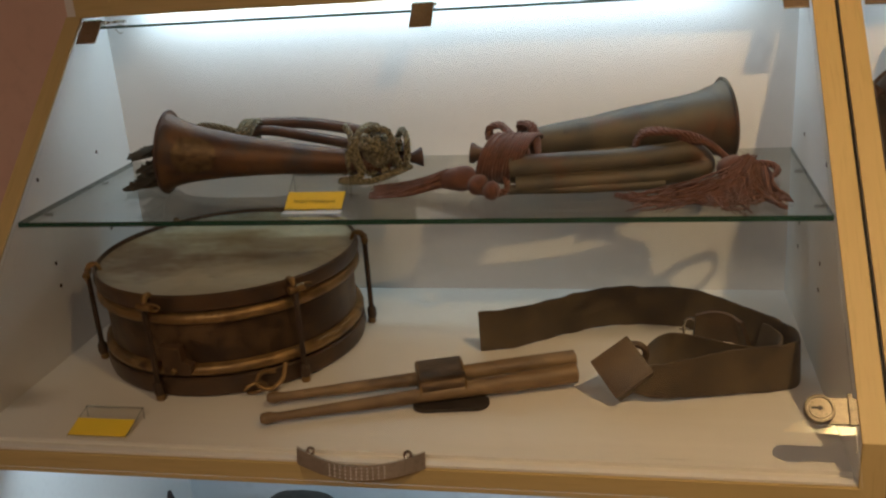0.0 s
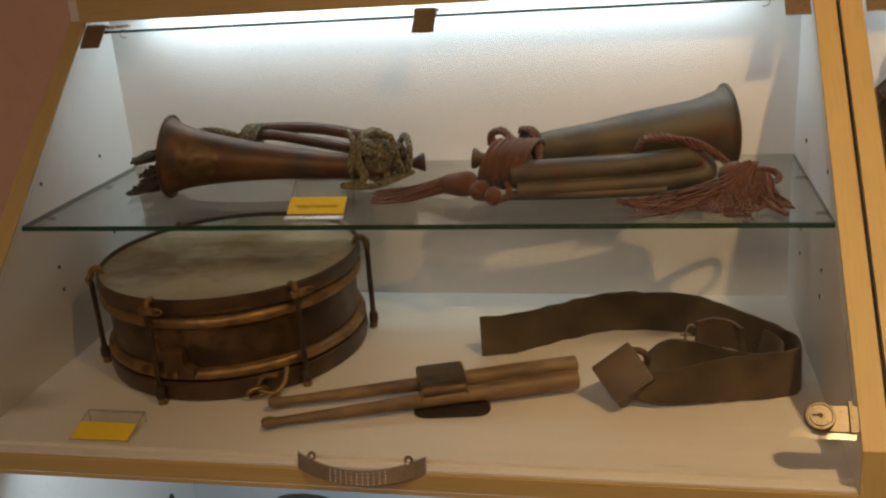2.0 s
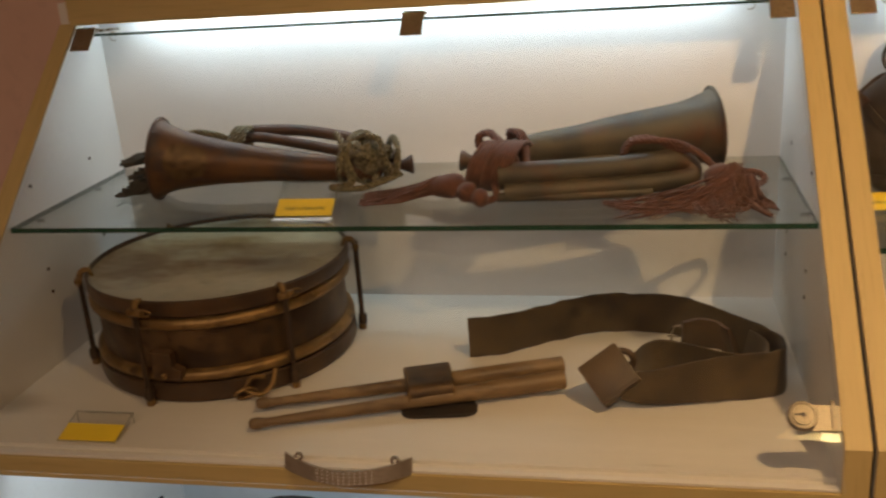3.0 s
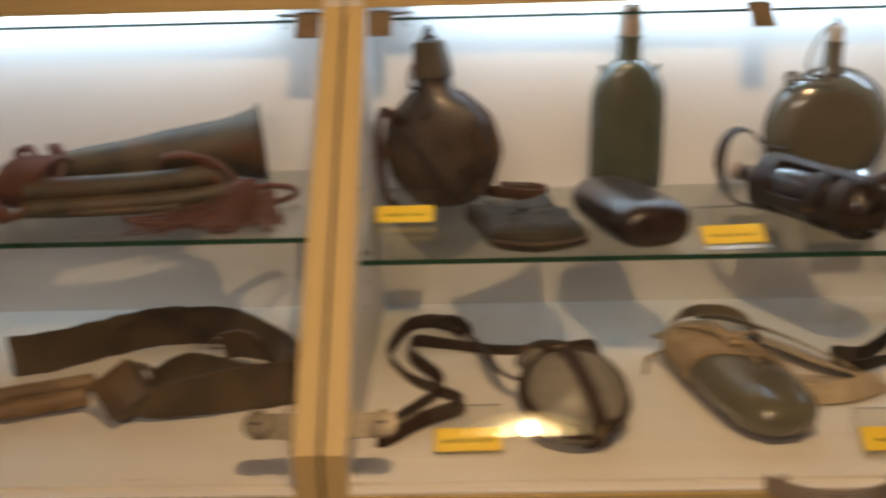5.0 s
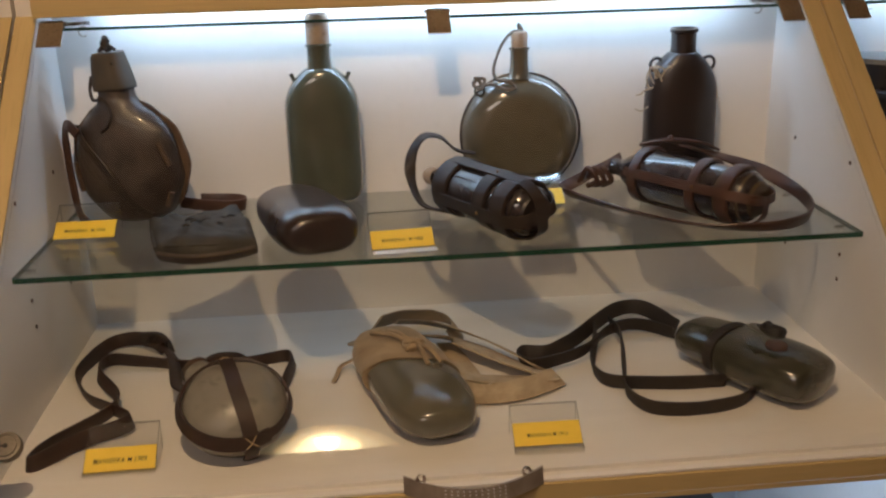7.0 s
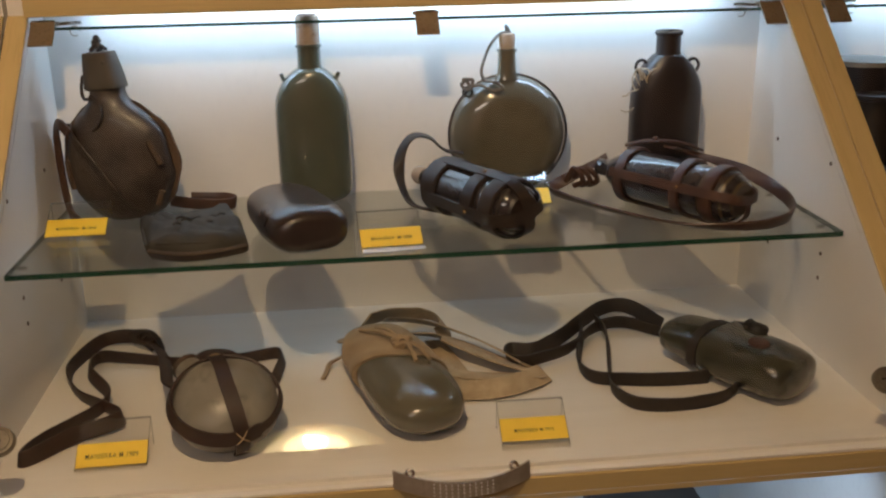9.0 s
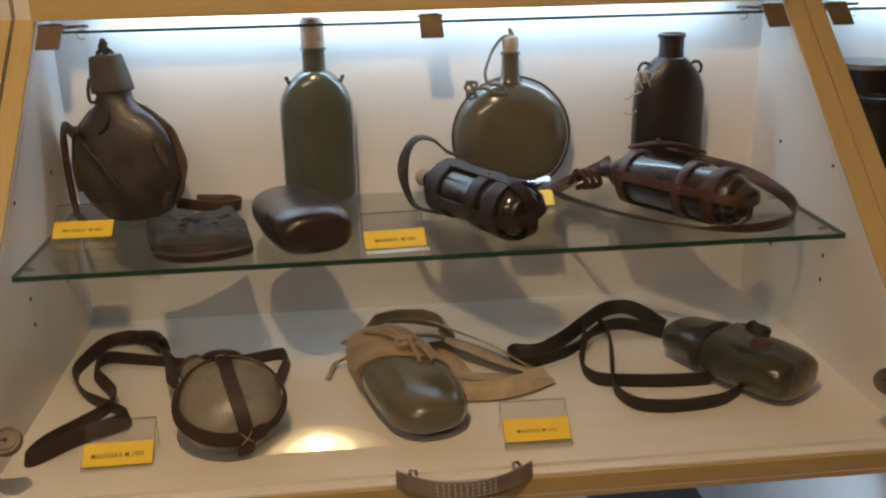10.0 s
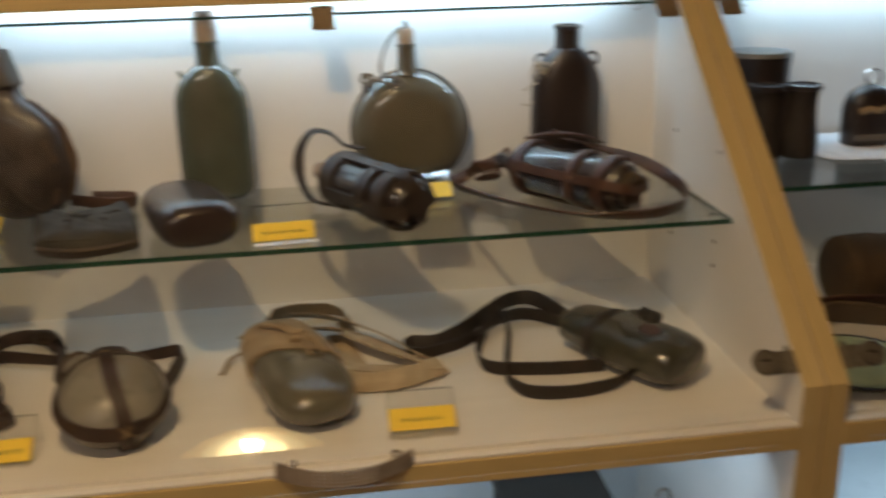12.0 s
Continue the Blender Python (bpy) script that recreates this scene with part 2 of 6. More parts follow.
def box(x0, x1, y0, y1, z0, z1, bm=None):
    bm = bm or bmesh.new()
    m = Matrix.Translation(((x0 + x1) / 2, (y0 + y1) / 2, (z0 + z1) / 2)) @ Matrix.Diagonal((x1 - x0, y1 - y0, z1 - z0, 1))
    bmesh.ops.create_cube(bm, size=1, matrix=m)
    return bm


def slab(m, w, d, h, bm=None):
    bm = bm or bmesh.new()
    bmesh.ops.create_cube(bm, size=1, matrix=m @ Matrix.Diagonal((w, d, h, 1)))
    return bm


def prism(outline, x0, x1):
    """A plate between x0 and x1 with an outline in (y, z)."""
    bm = bmesh.new()
    a, b = [[bm.verts.new((x, y, z)) for y, z in outline] for x in (x0, x1)]
    bm.faces.new(a), bm.faces.new(b[::-1])
    for i in range(len(a)):
        bm.faces.new((a[i - 1], b[i - 1], b[i], a[i]))
    return bm


def curve(pts, n=8, closed=False):
    """A smooth line through points of any width (Catmull-Rom)."""
    p = [np.array(q, float) for q in pts]
    p = [p[-1]] + p + p[:2] if closed else [2 * p[0] - p[1]] + p + [2 * p[-1] - p[-2]]
    out = []
    for i in range(1, len(p) - 2):
        a, b, c, d = p[i - 1:i + 3]
        for k in range(n):
            t = k / n
            out.append(0.5 * (2 * b + (c - a) * t + (2 * a - 5 * b + 4 * c - d) * t * t + (3 * b - a - 3 * c + d) * t ** 3))
    return out if closed else out + [p[-2]]


def skin(bm, rings, cap=True, loop=False):
    vs = [[bm.verts.new(v) for v in ring] for ring in rings]
    pairs = list(zip(vs, vs[1:])) + ([(vs[-1], vs[0])] if loop else [])
    for a, b in pairs:
        for i in range(len(a)):
            bm.faces.new((a[i - 1], a[i], b[i], b[i - 1]))
    if cap and not loop:
        bm.faces.new(vs[0][::-1]), bm.faces.new(vs[-1])
    return bm


def frames(pts):
    """Point, tangent and two turning-free side ways along a line."""
    pts = [Vector(p[:3]) for p in pts]
    out, u = [], None
    for i, p in enumerate(pts):
        t = (pts[min(i + 1, len(pts) - 1)] - pts[max(i - 1, 0)]).normalized()
        if u is None:
            u = t.cross(Vector((0.13, 0.31, 0.94))).normalized()
        u = (u - t * u.dot(t)).normalized()
        out.append((p, t, u, t.cross(u)))
    return out


def tube(pts, r, segs=10, n=8, bm=None, closed=False, smooth_line=True):
    """A round tube; r is one radius, or the points carry their own as a fourth value."""
    bm = bm or bmesh.new()
    line = curve(pts, n, closed) if smooth_line else [np.array(p, float) for p in pts]
    rings = []
    for q, (p, t, u, v) in zip(line, frames(line)):
        rr = q[3] if len(q) > 3 else r
        rings.append([p + (u * math.cos(a) + v * math.sin(a)) * rr for a in (2 * math.pi * k / segs for k in range(segs))])
    return skin(bm, rings, True, closed)


def rope(pts, r, n=8, strands=3, pitch=5.0, bm=None, closed=False):
    """Twisted strands round a line."""
    bm = bm or bmesh.new()
    line = curve(pts, n, closed)
    fr, run = frames(line), 0.0
    ways = [[] for _ in range(strands)]
    for i, (p, t, u, v) in enumerate(fr):
        if i:
            run += (p - fr[i - 1][0]).length
        for s in range(strands):
            a = run / (r * pitch) * 2 * math.pi + 2 * math.pi * s / strands
            ways[s].append(p + (u * math.cos(a) + v * math.sin(a)) * r * 0.5)
    for w in ways:
        tube(w, r * 0.56, 6, bm=bm, smooth_line=False)
    return bm


def ribbon(pts, width, thick, n=8, stand=0.0, bm=None, closed=False, wide=None):
    """A strap; it lies flat (stand 0) or on its edge (stand 1). A fourth value of the points overrides stand."""
    bm = bm or bmesh.new()
    line = curve(pts, n, closed)
    rings = []
    for i, (q, (p, t, u, v)) in enumerate(zip(line, frames(line))):
        s = q[3] if len(q) > 3 else stand
        side = t.cross(Vector((0, 0, 1)))
        side = side.normalized() if side.length > 1e-4 else u
        up = side.cross(t).normalized()
        a = s * math.pi / 2
        w = side * math.cos(a) + up * math.sin(a)
        h = t.cross(w).normalized()
        ww = width * (1 + 0.07 * noise.noise(p * 60)) * (wide(i / (len(line) - 1)) if wide else 1.0)
        c = [(-.5, -.32), (-.5, .32), (-.44, .5), (.44, .5), (.5, .32), (.5, -.32), (.44, -.5), (-.44, -.5)]
        rings.append([p + w * (x * ww) + h * (y * thick) for x, y in c])
    return skin(bm, rings, True, closed)


def lay(line, outs, width, thick, bm=None):
    """A flat strip along a line that lies on a surface; outs are the surface's outward ways."""
    bm, rs = bm or bmesh.new(), []
    for i, (p, o) in enumerate(zip(line, outs)):
        p, o = Vector(p), Vector(o).normalized()
        t = Vector(line[min(i + 1, len(line) - 1)]) - Vector(line[max(i - 1, 0)])
        side = t.cross(o).normalized() * width * (0.5 + 0.03 * noise.noise(p * 90))
        lift = o * thick
        rs.append([p - side, p - side + lift * 0.7, p - side * 0.86 + lift, p + side * 0.86 + lift, p + side + lift * 0.7, p + side])
    return skin(bm, rs)


def lathe(profile, m=Matrix(), segs=32, power=2.0, bm=None, dent=0.0):
    """Rings (rx, ry, z) stacked along m's z; power squares the section."""
    bm = bm or bmesh.new()
    rings = []
    for q in profile:
        rx, ry, z = q[:3]
        pw = q[3] if len(q) > 3 else power
        ring = []
        for k in range(segs):
            a = 2 * math.pi * k / segs
            c, s = math.cos(a), math.sin(a)
            v = Vector((rx * math.copysign(abs(c) ** (2 / pw), c), ry * math.copysign(abs(s) ** (2 / pw), s), z))
            v = m @ v
            if dent:
                v += Vector((noise.noise(v * 22), noise.noise(v * 22 + Vector((9, 0, 0))), noise.noise(v * 22 + Vector((0, 9, 0))))) * dent
            ring.append(v)
        rings.append(ring)
    return skin(bm, rings)


def rounded(pairs, n=5):
    """A smooth profile through ring sizes."""
    return [tuple(q) for q in curve(pairs, n)]


def turn_to(p, axis, flat=None):
    """A pose at p whose z runs along axis and whose y is as near to flat as can be."""
    z = Vector(axis).normalized()
    y = Vector(flat or (0, 0, 1))
    y = (y - z * y.dot(z)).normalized()
    return Matrix.Translation(p) @ Matrix((y.cross(z), y, z)).transposed().to_4x4()


def ball(p, r, bm=None, sx=1, sy=1, sz=1, m=None, lumps=0.0, segs=14):
    bm = bm or bmesh.new()
    mm = (m or Matrix.Translation(p)) @ Matrix.Diagonal((sx, sy, sz, 1))
    got = bmesh.ops.create_uvsphere(bm, u_segments=segs, v_segments=max(6, segs // 2 + 2), radius=r, matrix=mm)
    if lumps:
        for v in got["verts"]:
            v.co += (v.co - mm.translation).normalized() * noise.noise(v.co * 70) * lumps
    return bm


def words(text, size, m, material, parent):
    c = bpy.data.curves.new("lettering", "FONT")
    c.body, c.size, c.align_x, c.align_y, c.extrude = text, size, "CENTER", "CENTER", 0.00005
    c.offset, c.space_character = size * 0.0025, 1.12
    tmp = new("lettering_source", c)
    bpy.context.view_layer.update()
    me = bpy.data.meshes.new_from_object(tmp)
    bpy.data.objects.remove(tmp)
    me.name = "lettering"
    me.materials.clear()
    me.materials.append(material)
    me.transform(m @ Matrix.Diagonal((0.80, 1.10, 1, 1)))
    ob = new("lettering", me)
    ob.parent = parent
    return ob


# ---- the room ----
def structure(name, bm, material, label, category):
    ob = part(name, bm, material, label=label, smooth=False)
    return tagged(ob, label, category, kind="structure")


structure("floor", box(-2.4, 5.0, -3.6, 0.16, -0.1, 0.0), PARQ, "dark parquet floor of the museum room", "floor")
structure("ceiling", box(-2.4, 5.0, -3.6, 0.16, 2.75, 2.85), CEIL, "plain plastered ceiling", "ceiling")
structure("wall_north", box(-2.4, 5.0, 0.03, 0.16, 0.0, 2.75), WALL, "rose-brown painted plaster wall behind the cases", "wall")
structure("wall_south", box(-2.4, 5.0, -3.72, -3.6, 0.0, 2.75), WALL, "rose-brown painted plaster wall", "wall")
structure("wall_west", box(-2.52, -2.4, -3.6, 0.16, 0.0, 2.75), WALL, "rose-brown painted plaster wall", "wall")
structure("wall_east", box(5.0, 5.12, -3.6, 0.16, 0.0, 2.75), WALL, "rose-brown painted plaster wall", "wall")

lampshade = thing("ceiling_lamp", "warm ceiling lamp with an oblong bowl before the cases", "lamp")
bm = tube([(1.28, -1.12, 2.74), (1.28, -1.12, 2.42)], 0.008, 8)
part("stem", bm, BRASS, lampshade)
part("canopy", lathe([(0.05, 0.05, 2.75 - 0.03), (0.055, 0.055, 2.75)], Matrix.Translation((1.28, -1.12, 0))), BRASS, lampshade)
part("reflector", lathe([(0.02, 0.015, 0.045), (0.09, 0.035, 0.035), (0.135, 0.05, 0.012), (0.14, 0.052, 0.0), (0.13, 0.046, 0.006), (0.05, 0.02, 0.02)],
                        Matrix.Translation((1.28, -1.10, 2.385))), HANDLE, lampshade)
for k, (rx, ry, glow) in enumerate(((0.175, 0.066, 3.0), (0.130, 0.058, 10.0), (0.085, 0.050, 40.0))):
    rim = [(1.28 + rx * math.cos(q) * (1 - 0.25 * math.sin(q)), -1.100 + ry * math.sin(q)) for q in np.linspace(0, math.pi, 25)]
    bowl = skin(bmesh.new(), [[Vector((x, y, z - 0.003 * k)) for x, y in rim] for z in (2.383, 2.3855)])
    part("diffuser", bowl, glow_mat("warm_diffuser", (1.0, 0.72, 0.30), glow), lampshade, "warm glowing diffuser", smooth=False)

# ---- the cases: a desk-like row, sloping glass above an open-lit lower compartment ----
SLOPE_Y = lambda z: -0.478 + (z - 1.045) / 0.913
TILT = math.atan2(0.913, 1.0)
N = Vector((0, -math.sin(TILT), math.cos(TILT)))      # out of the glass
UPG = Vector((0, math.cos(TILT), math.sin(TILT)))     # up along the glass
FRONT, TOPZ, LOWZ, PT = -0.478, 1.430, 0.55, 0.024
KINK = 1.045


def on_glass(x, z, out=0.0):
    """A pose on the door's front: x along, y up the glass, z out of it."""
    p = Vector((x, SLOPE_Y(z), z)) + N * out
    return Matrix.Translation(p) @ Matrix((Vector((1, 0, 0)), UPG, N)).transposed().to_4x4()


def round_plate(m, w, h, t, r, left=True, right=True, segs=8):
    """A plate w by h, t thick, with round ends."""
    pts = []
    for sx, sy, a0, on in ((1, 1, 0, right), (-1, 1, 90, left), (-1, -1, 180, left), (1, -1, 270, right)):
        rr = r if on else 0.0008
        for k in range(segs + 1):
            a = radians(a0 + 90 * k / segs)
            pts.append((sx * (w / 2 - rr) + rr * math.cos(a), sy * (h / 2 - rr) + rr * math.sin(a)))
    return skin(bmesh.new(), [[m @ Vector((x, y, z)) for x, y in pts] for z in (0, t)])


def open_back(bm, way):
    """Leaves out the hidden inner face of a clear sheet."""
    bm.normal_update()
    bmesh.ops.delete(bm, geom=[f for f in bm.faces if f.normal.dot(way) > 0.9], context="FACES_ONLY")
    return bm


def display_case(x0, x1, low_back):
    case = thing("display_case", "white display case with beech edging and sloping glass front", "display case", "row of display cases")
    out = [(0.012, 0.0), (0.012, 1.46), (SLOPE_Y(TOPZ), 1.46), (SLOPE_Y(TOPZ), TOPZ), (FRONT, KINK), (FRONT, 0.0)]
    for a, b in ((x0 - PT, x0), (x1, x1 + PT)):
        side = part("side_panel", prism(out, a, b), WHITE, case, "white laminate side panel", smooth=False)
        edge = [(SLOPE_Y(TOPZ), TOPZ), (FRONT, KINK), (FRONT, 0.0), (FRONT - 0.003, 0.0), (FRONT - 0.003, KINK + 0.0015), (SLOPE_Y(TOPZ) - 0.003, TOPZ + 0.0015)]
        part("edge_band", prism(edge, a - 0.0003, b + 0.0003), BEECH, side, "beech edge band", smooth=False, bevel=0.0007)
        for py in (-0.09, -0.235):
            for pz in (1.098, 1.13, 1.245):
                s = 1 if a < x0 else -1
                part("peg_hole", lathe([(0.0026, 0.0026, -0.002), (0.0026, 0.0026, 0.0008)], turn_to((x0 if s > 0 else x1, py, pz), (s, 0, 0)), 10), CORKD, side)
    part("back_panel", box(x0, x1, 0.0, 0.012, 0.985, 1.46), WHITE, case, smooth=False)
    part("top_board", box(x0, x1, -0.05, 0.0, 1.456, 1.474), WHITE, case, smooth=False)
    part("top_rail", box(x0 - 0.0006, x1 + 0.0006, -0.074, -0.0505, TOPZ, 1.476), BEECHX, case, "beech top rail", smooth=False, bevel=0.0012)
    bm = box(x0, x1, -0.456, 0.0, 0.976, 1.0)
    box(x0, x1, -0.4665, -0.456, 0.976, 0.9955, bm)
    box(x0, x1, FRONT + 0.0002, -0.4665, 0.976, 0.9995, bm)
    part("base_board", bm, FLOORW, case, "white laminate base board with a groove", smooth=False)
    part("front_rail", box(x0 - 0.0004, x1 + 0.0004, FRONT - 0.0045, FRONT, 0.9735, 0.9985), BEECHX, case, "beech front rail", smooth=False, bevel=0.0004)
    part("sill", box(x0 + 0.002, x1 - 0.002, FRONT - 0.001, -0.472, 0.9995, 1.0018), WHITE, case, "pale sill under the glass", smooth=False)
    part("lower_back", box(x0, x1, -0.004, 0.012, LOWZ, 0.976), low_back, case, "pale back of the lower compartment", smooth=False)
    part("lower_board", box(x0, x1, FRONT + 0.01, -0.004, LOWZ - 0.024, LOWZ), WHITE, case, smooth=False)
    part("plinth", box(x0, x1, FRONT + 0.05, FRONT + 0.07, 0.0, LOWZ - 0.024), WHITE, case, smooth=False)
    for z, y in ((1.443, -0.035), (0.962, -0.40)):
        part("tube_holder", box(x0 + 0.03, x1 - 0.03, y - 0.012, y + 0.012, z + 0.004, z + 0.0145), WHITE, case, "tube fitting under the board", smooth=False)
    # the glass door with its fittings
    z0, z1 = 1.006, 1.4165
    length = (z1 - z0) / math.sin(TILT)
    mid = on_glass((x0 + x1) / 2, (z0 + z1) / 2, -0.0025)
    pane = slab(mid, x1 - x0 - 0.006, length, 0.004)
    open_back(pane, -N)
    door = part("glass_door", pane, GLASS, case, "sloping clear glass door", smooth=False)
    door.visible_shadow = False
    part("door_edge", slab(on_glass((x0 + x1) / 2, z1 + 0.0006, -0.0025), x1 - x0 - 0.006, 0.0010, 0.0042), GEDGE, door, "dark polished glass edge", smooth=False).visible_shadow = False
    xm = (x0 + x1) / 2 + 0.008
    for cx in (x0 + 0.019, xm, x1 - 0.018):
        hinge = part("hinge", slab(on_glass(cx, 1.4095, 0.0016), 0.029, 0.038, 0.0022), BRONZE, door, "bronzed steel glass hinge", smooth=False, bevel=0.0005)
        part("hinge_lip", slab(on_glass(cx, 1.4225, -0.003), 0.027, 0.003, 0.012), CHROME, hinge, smooth=False)
        part("hinge_knuckle", tube([(cx - 0.017, SLOPE_Y(1.4205) + 0.006, 1.4215), (cx + 0.017, SLOPE_Y(1.4205) + 0.006, 1.4215)], 0.0022, 8), BRONZE, hinge)
    for cx, s in ((x0 + 0.04, 1), (x1 - 0.04, -1)):
        arm = part("hinge_arm", tube([(cx - 0.012 * s, -0.05, 1.419), (cx + 0.006 * s, -0.045, 1.42), (cx + 0.02 * s, -0.05, 1.4205)], 0.0022, 6), CHROME, door)
        part("hinge_ring", tube([(cx + s * (0.012 + 0.006 * math.cos(a)), -0.055, 1.411 + 0.006 * math.sin(a)) for a in np.linspace(0, 5.2, 9)], 0.0008, 6), BRONZE, arm)
    for s, ex in ((1, x0), (-1, x1)):
        plate = part("lock", round_plate(on_glass(ex + s * 0.0205, 1.065, 0.0), 0.0395, 0.0255, 0.0022, 0.0060, left=s < 0, right=s > 0), LOCKC, door, "chrome plate lock with a round cylinder", smooth=True)
        c = on_glass(ex + s * 0.0355, 1.065, 0.002) @ Matrix.Scale(0.90, 4)
        part("cylinder", lathe([(0.0157, 0.0157, 0), (0.0157, 0.0157, 0.007), (0.0148, 0.0148, 0.0085), (0.0125, 0.0125, 0.0087), (0.0120, 0.0120, 0.0072), (0.0112, 0.0112, 0.0072), (0.0108, 0.0108, 0.009), (0.001, 0.001, 0.0094)], c, 28), LOCKC, plate)
        kb = lathe([(0.0026, 0.0026, 0.009), (0.0026, 0.0026, 0.0098)], c, 12)
        slab(c @ Matrix.Translation((-0.004, 0, 0.0094)), 0.009, 0.0022, 0.0008, kb)
        part("keyhole", kb, DARK, plate, smooth=False)
        part("strike", slab(on_glass(ex + s * 0.007, 1.066, 0.0028), 0.004, 0.031, 0.004), LOCKC, plate, smooth=False, bevel=0.0006)
    # bowed handle low on the glass
    hx = (x0 + x1) / 2 - 0.005
    bm, rings = bmesh.new(), []
    for k in range(25):
        u = k / 24 * 2 - 1
        c = Vector((hx + u * 0.069, 0, 0)) + Vector((0, -0.4795 - 0.0175 * (1 - u * u), 1.0075 - 0.0075 * (1 - u * u)))
        up = Vector((0, 0.25, 0.97)) * (0.0088 - 0.0012 * (1 - u * u))
        back = Vector((0, 0.0026, 0))
        rings.append([c + up, c - up, c - up + back, c + up + back])
    handle = part("handle", skin(bm, rings), HANDLE, door, "bowed perforated metal handle", smooth=True)
    # white discs on the solid plate: light showing through its holes, put in as colour
    holes = bmesh.new()
    for i in range(11):
        for j in range(4):
            u = (i - 5) * 0.085
            c = Vector((hx + u * 0.069, -0.4797 - 0.0175 * (1 - u * u), 1.0075 - 0.0075 * (1 - u * u))) + Vector((0, 0.25, 0.97)) * ((j - 1.5) * 0.0037)
            lathe([(0.0008, 0.0008, 0), (0.0008, 0.0008, 0.0012)], turn_to(c, (0, 1, 0)) @ Matrix.Translation((0, 0, -0.0006)), 6, bm=holes)
    part("hole_light", holes, PAPER, handle)
    for s in (-1, 1):
        part("standoff", tube([(hx + s * 0.052 + 0.0034 * math.cos(q), -0.4815 + 0.001 * math.sin(q), 1.0145 + 0.0034 * math.sin(q)) for q in np.linspace(0, 6.28, 13)[:-1]], 0.0017, 8, 2, closed=True), CHROME, handle)
    for z, y, w in ((1.4445, -0.035, TUBE_WATT), (0.960, -0.40, LOW_WATT)):
        d = lamp_data("cold_tube", "AREA", w, (0.67, 0.86, 1.0))
        d.shape, d.size, d.size_y = "RECTANGLE", x1 - x0 - 0.13, 0.014
        new("cold_tube", d).matrix_world = pose((x0 + x1) / 2, y, z, 24 if z > 1.2 else 40)
    return case


CASES = [(0.0, 0.960), (1.013, 1.973), (2.0235, 2.9835)]
for k, (a, b) in enumerate(CASES):
    display_case(a, b, LOWBLUE)
# recessed black filler in each open gap, in place of its deep shade
for (_, b), (a, _) in zip(CASES, CASES[1:]):
    gap = [(0.0, 0.0), (0.0, 1.43), (SLOPE_Y(1.41) + 0.006, 1.41), (FRONT + 0.006, KINK), (FRONT + 0.006, 0.0)]
    structure("trim_%d" % round(b), prism(gap, b + PT + 0.0003, a - PT - 0.0003), DARK, "black filler standing for the shade between two display cases", "trim")


def glass_shelf(x0, x1, z, front):
    s = tagged(part("glass_shelf", box(x0 + 0.001, x1 - 0.001, front + 0.0012, -0.0005, z - 0.006, z), SHELFG, smooth=False), "clear glass shelf with green edges on pegs in the case", "shelf", "glass shelves")
    rim = box(x0 + 0.001, x1 - 0.001, front, front + 0.001, z - 0.006, z)
    for ex in (x0 + 0.0003, x1 - 0.0009):
        box(ex, ex + 0.0006, front + 0.001, -0.0005, z - 0.006, z + 0.0001, rim)
    part("polished_edge", rim, GEDGE, s, "dark green polished edges", smooth=False).visible_shadow = False
    for px in (x0 + 0.006, x1 - 0.006):
        for py in (-0.09, -0.235):
            d = 1 if px < (x0 + x1) / 2 else -1
            part("shelf_peg", tube([(px - d * 0.006, py, z - 0.0085), (px + d * 0.004, py, z - 0.0085)], 0.0024, 8), CHROME, s, "small metal peg")
    return s


SA, SB, SC = 1.206, 1.174, 1.209
for (a, b), z, front in zip(CASES, (SA, SB, SC), (-0.293, -0.283, -0.283)):
    glass_shelf(a, b, z, front)


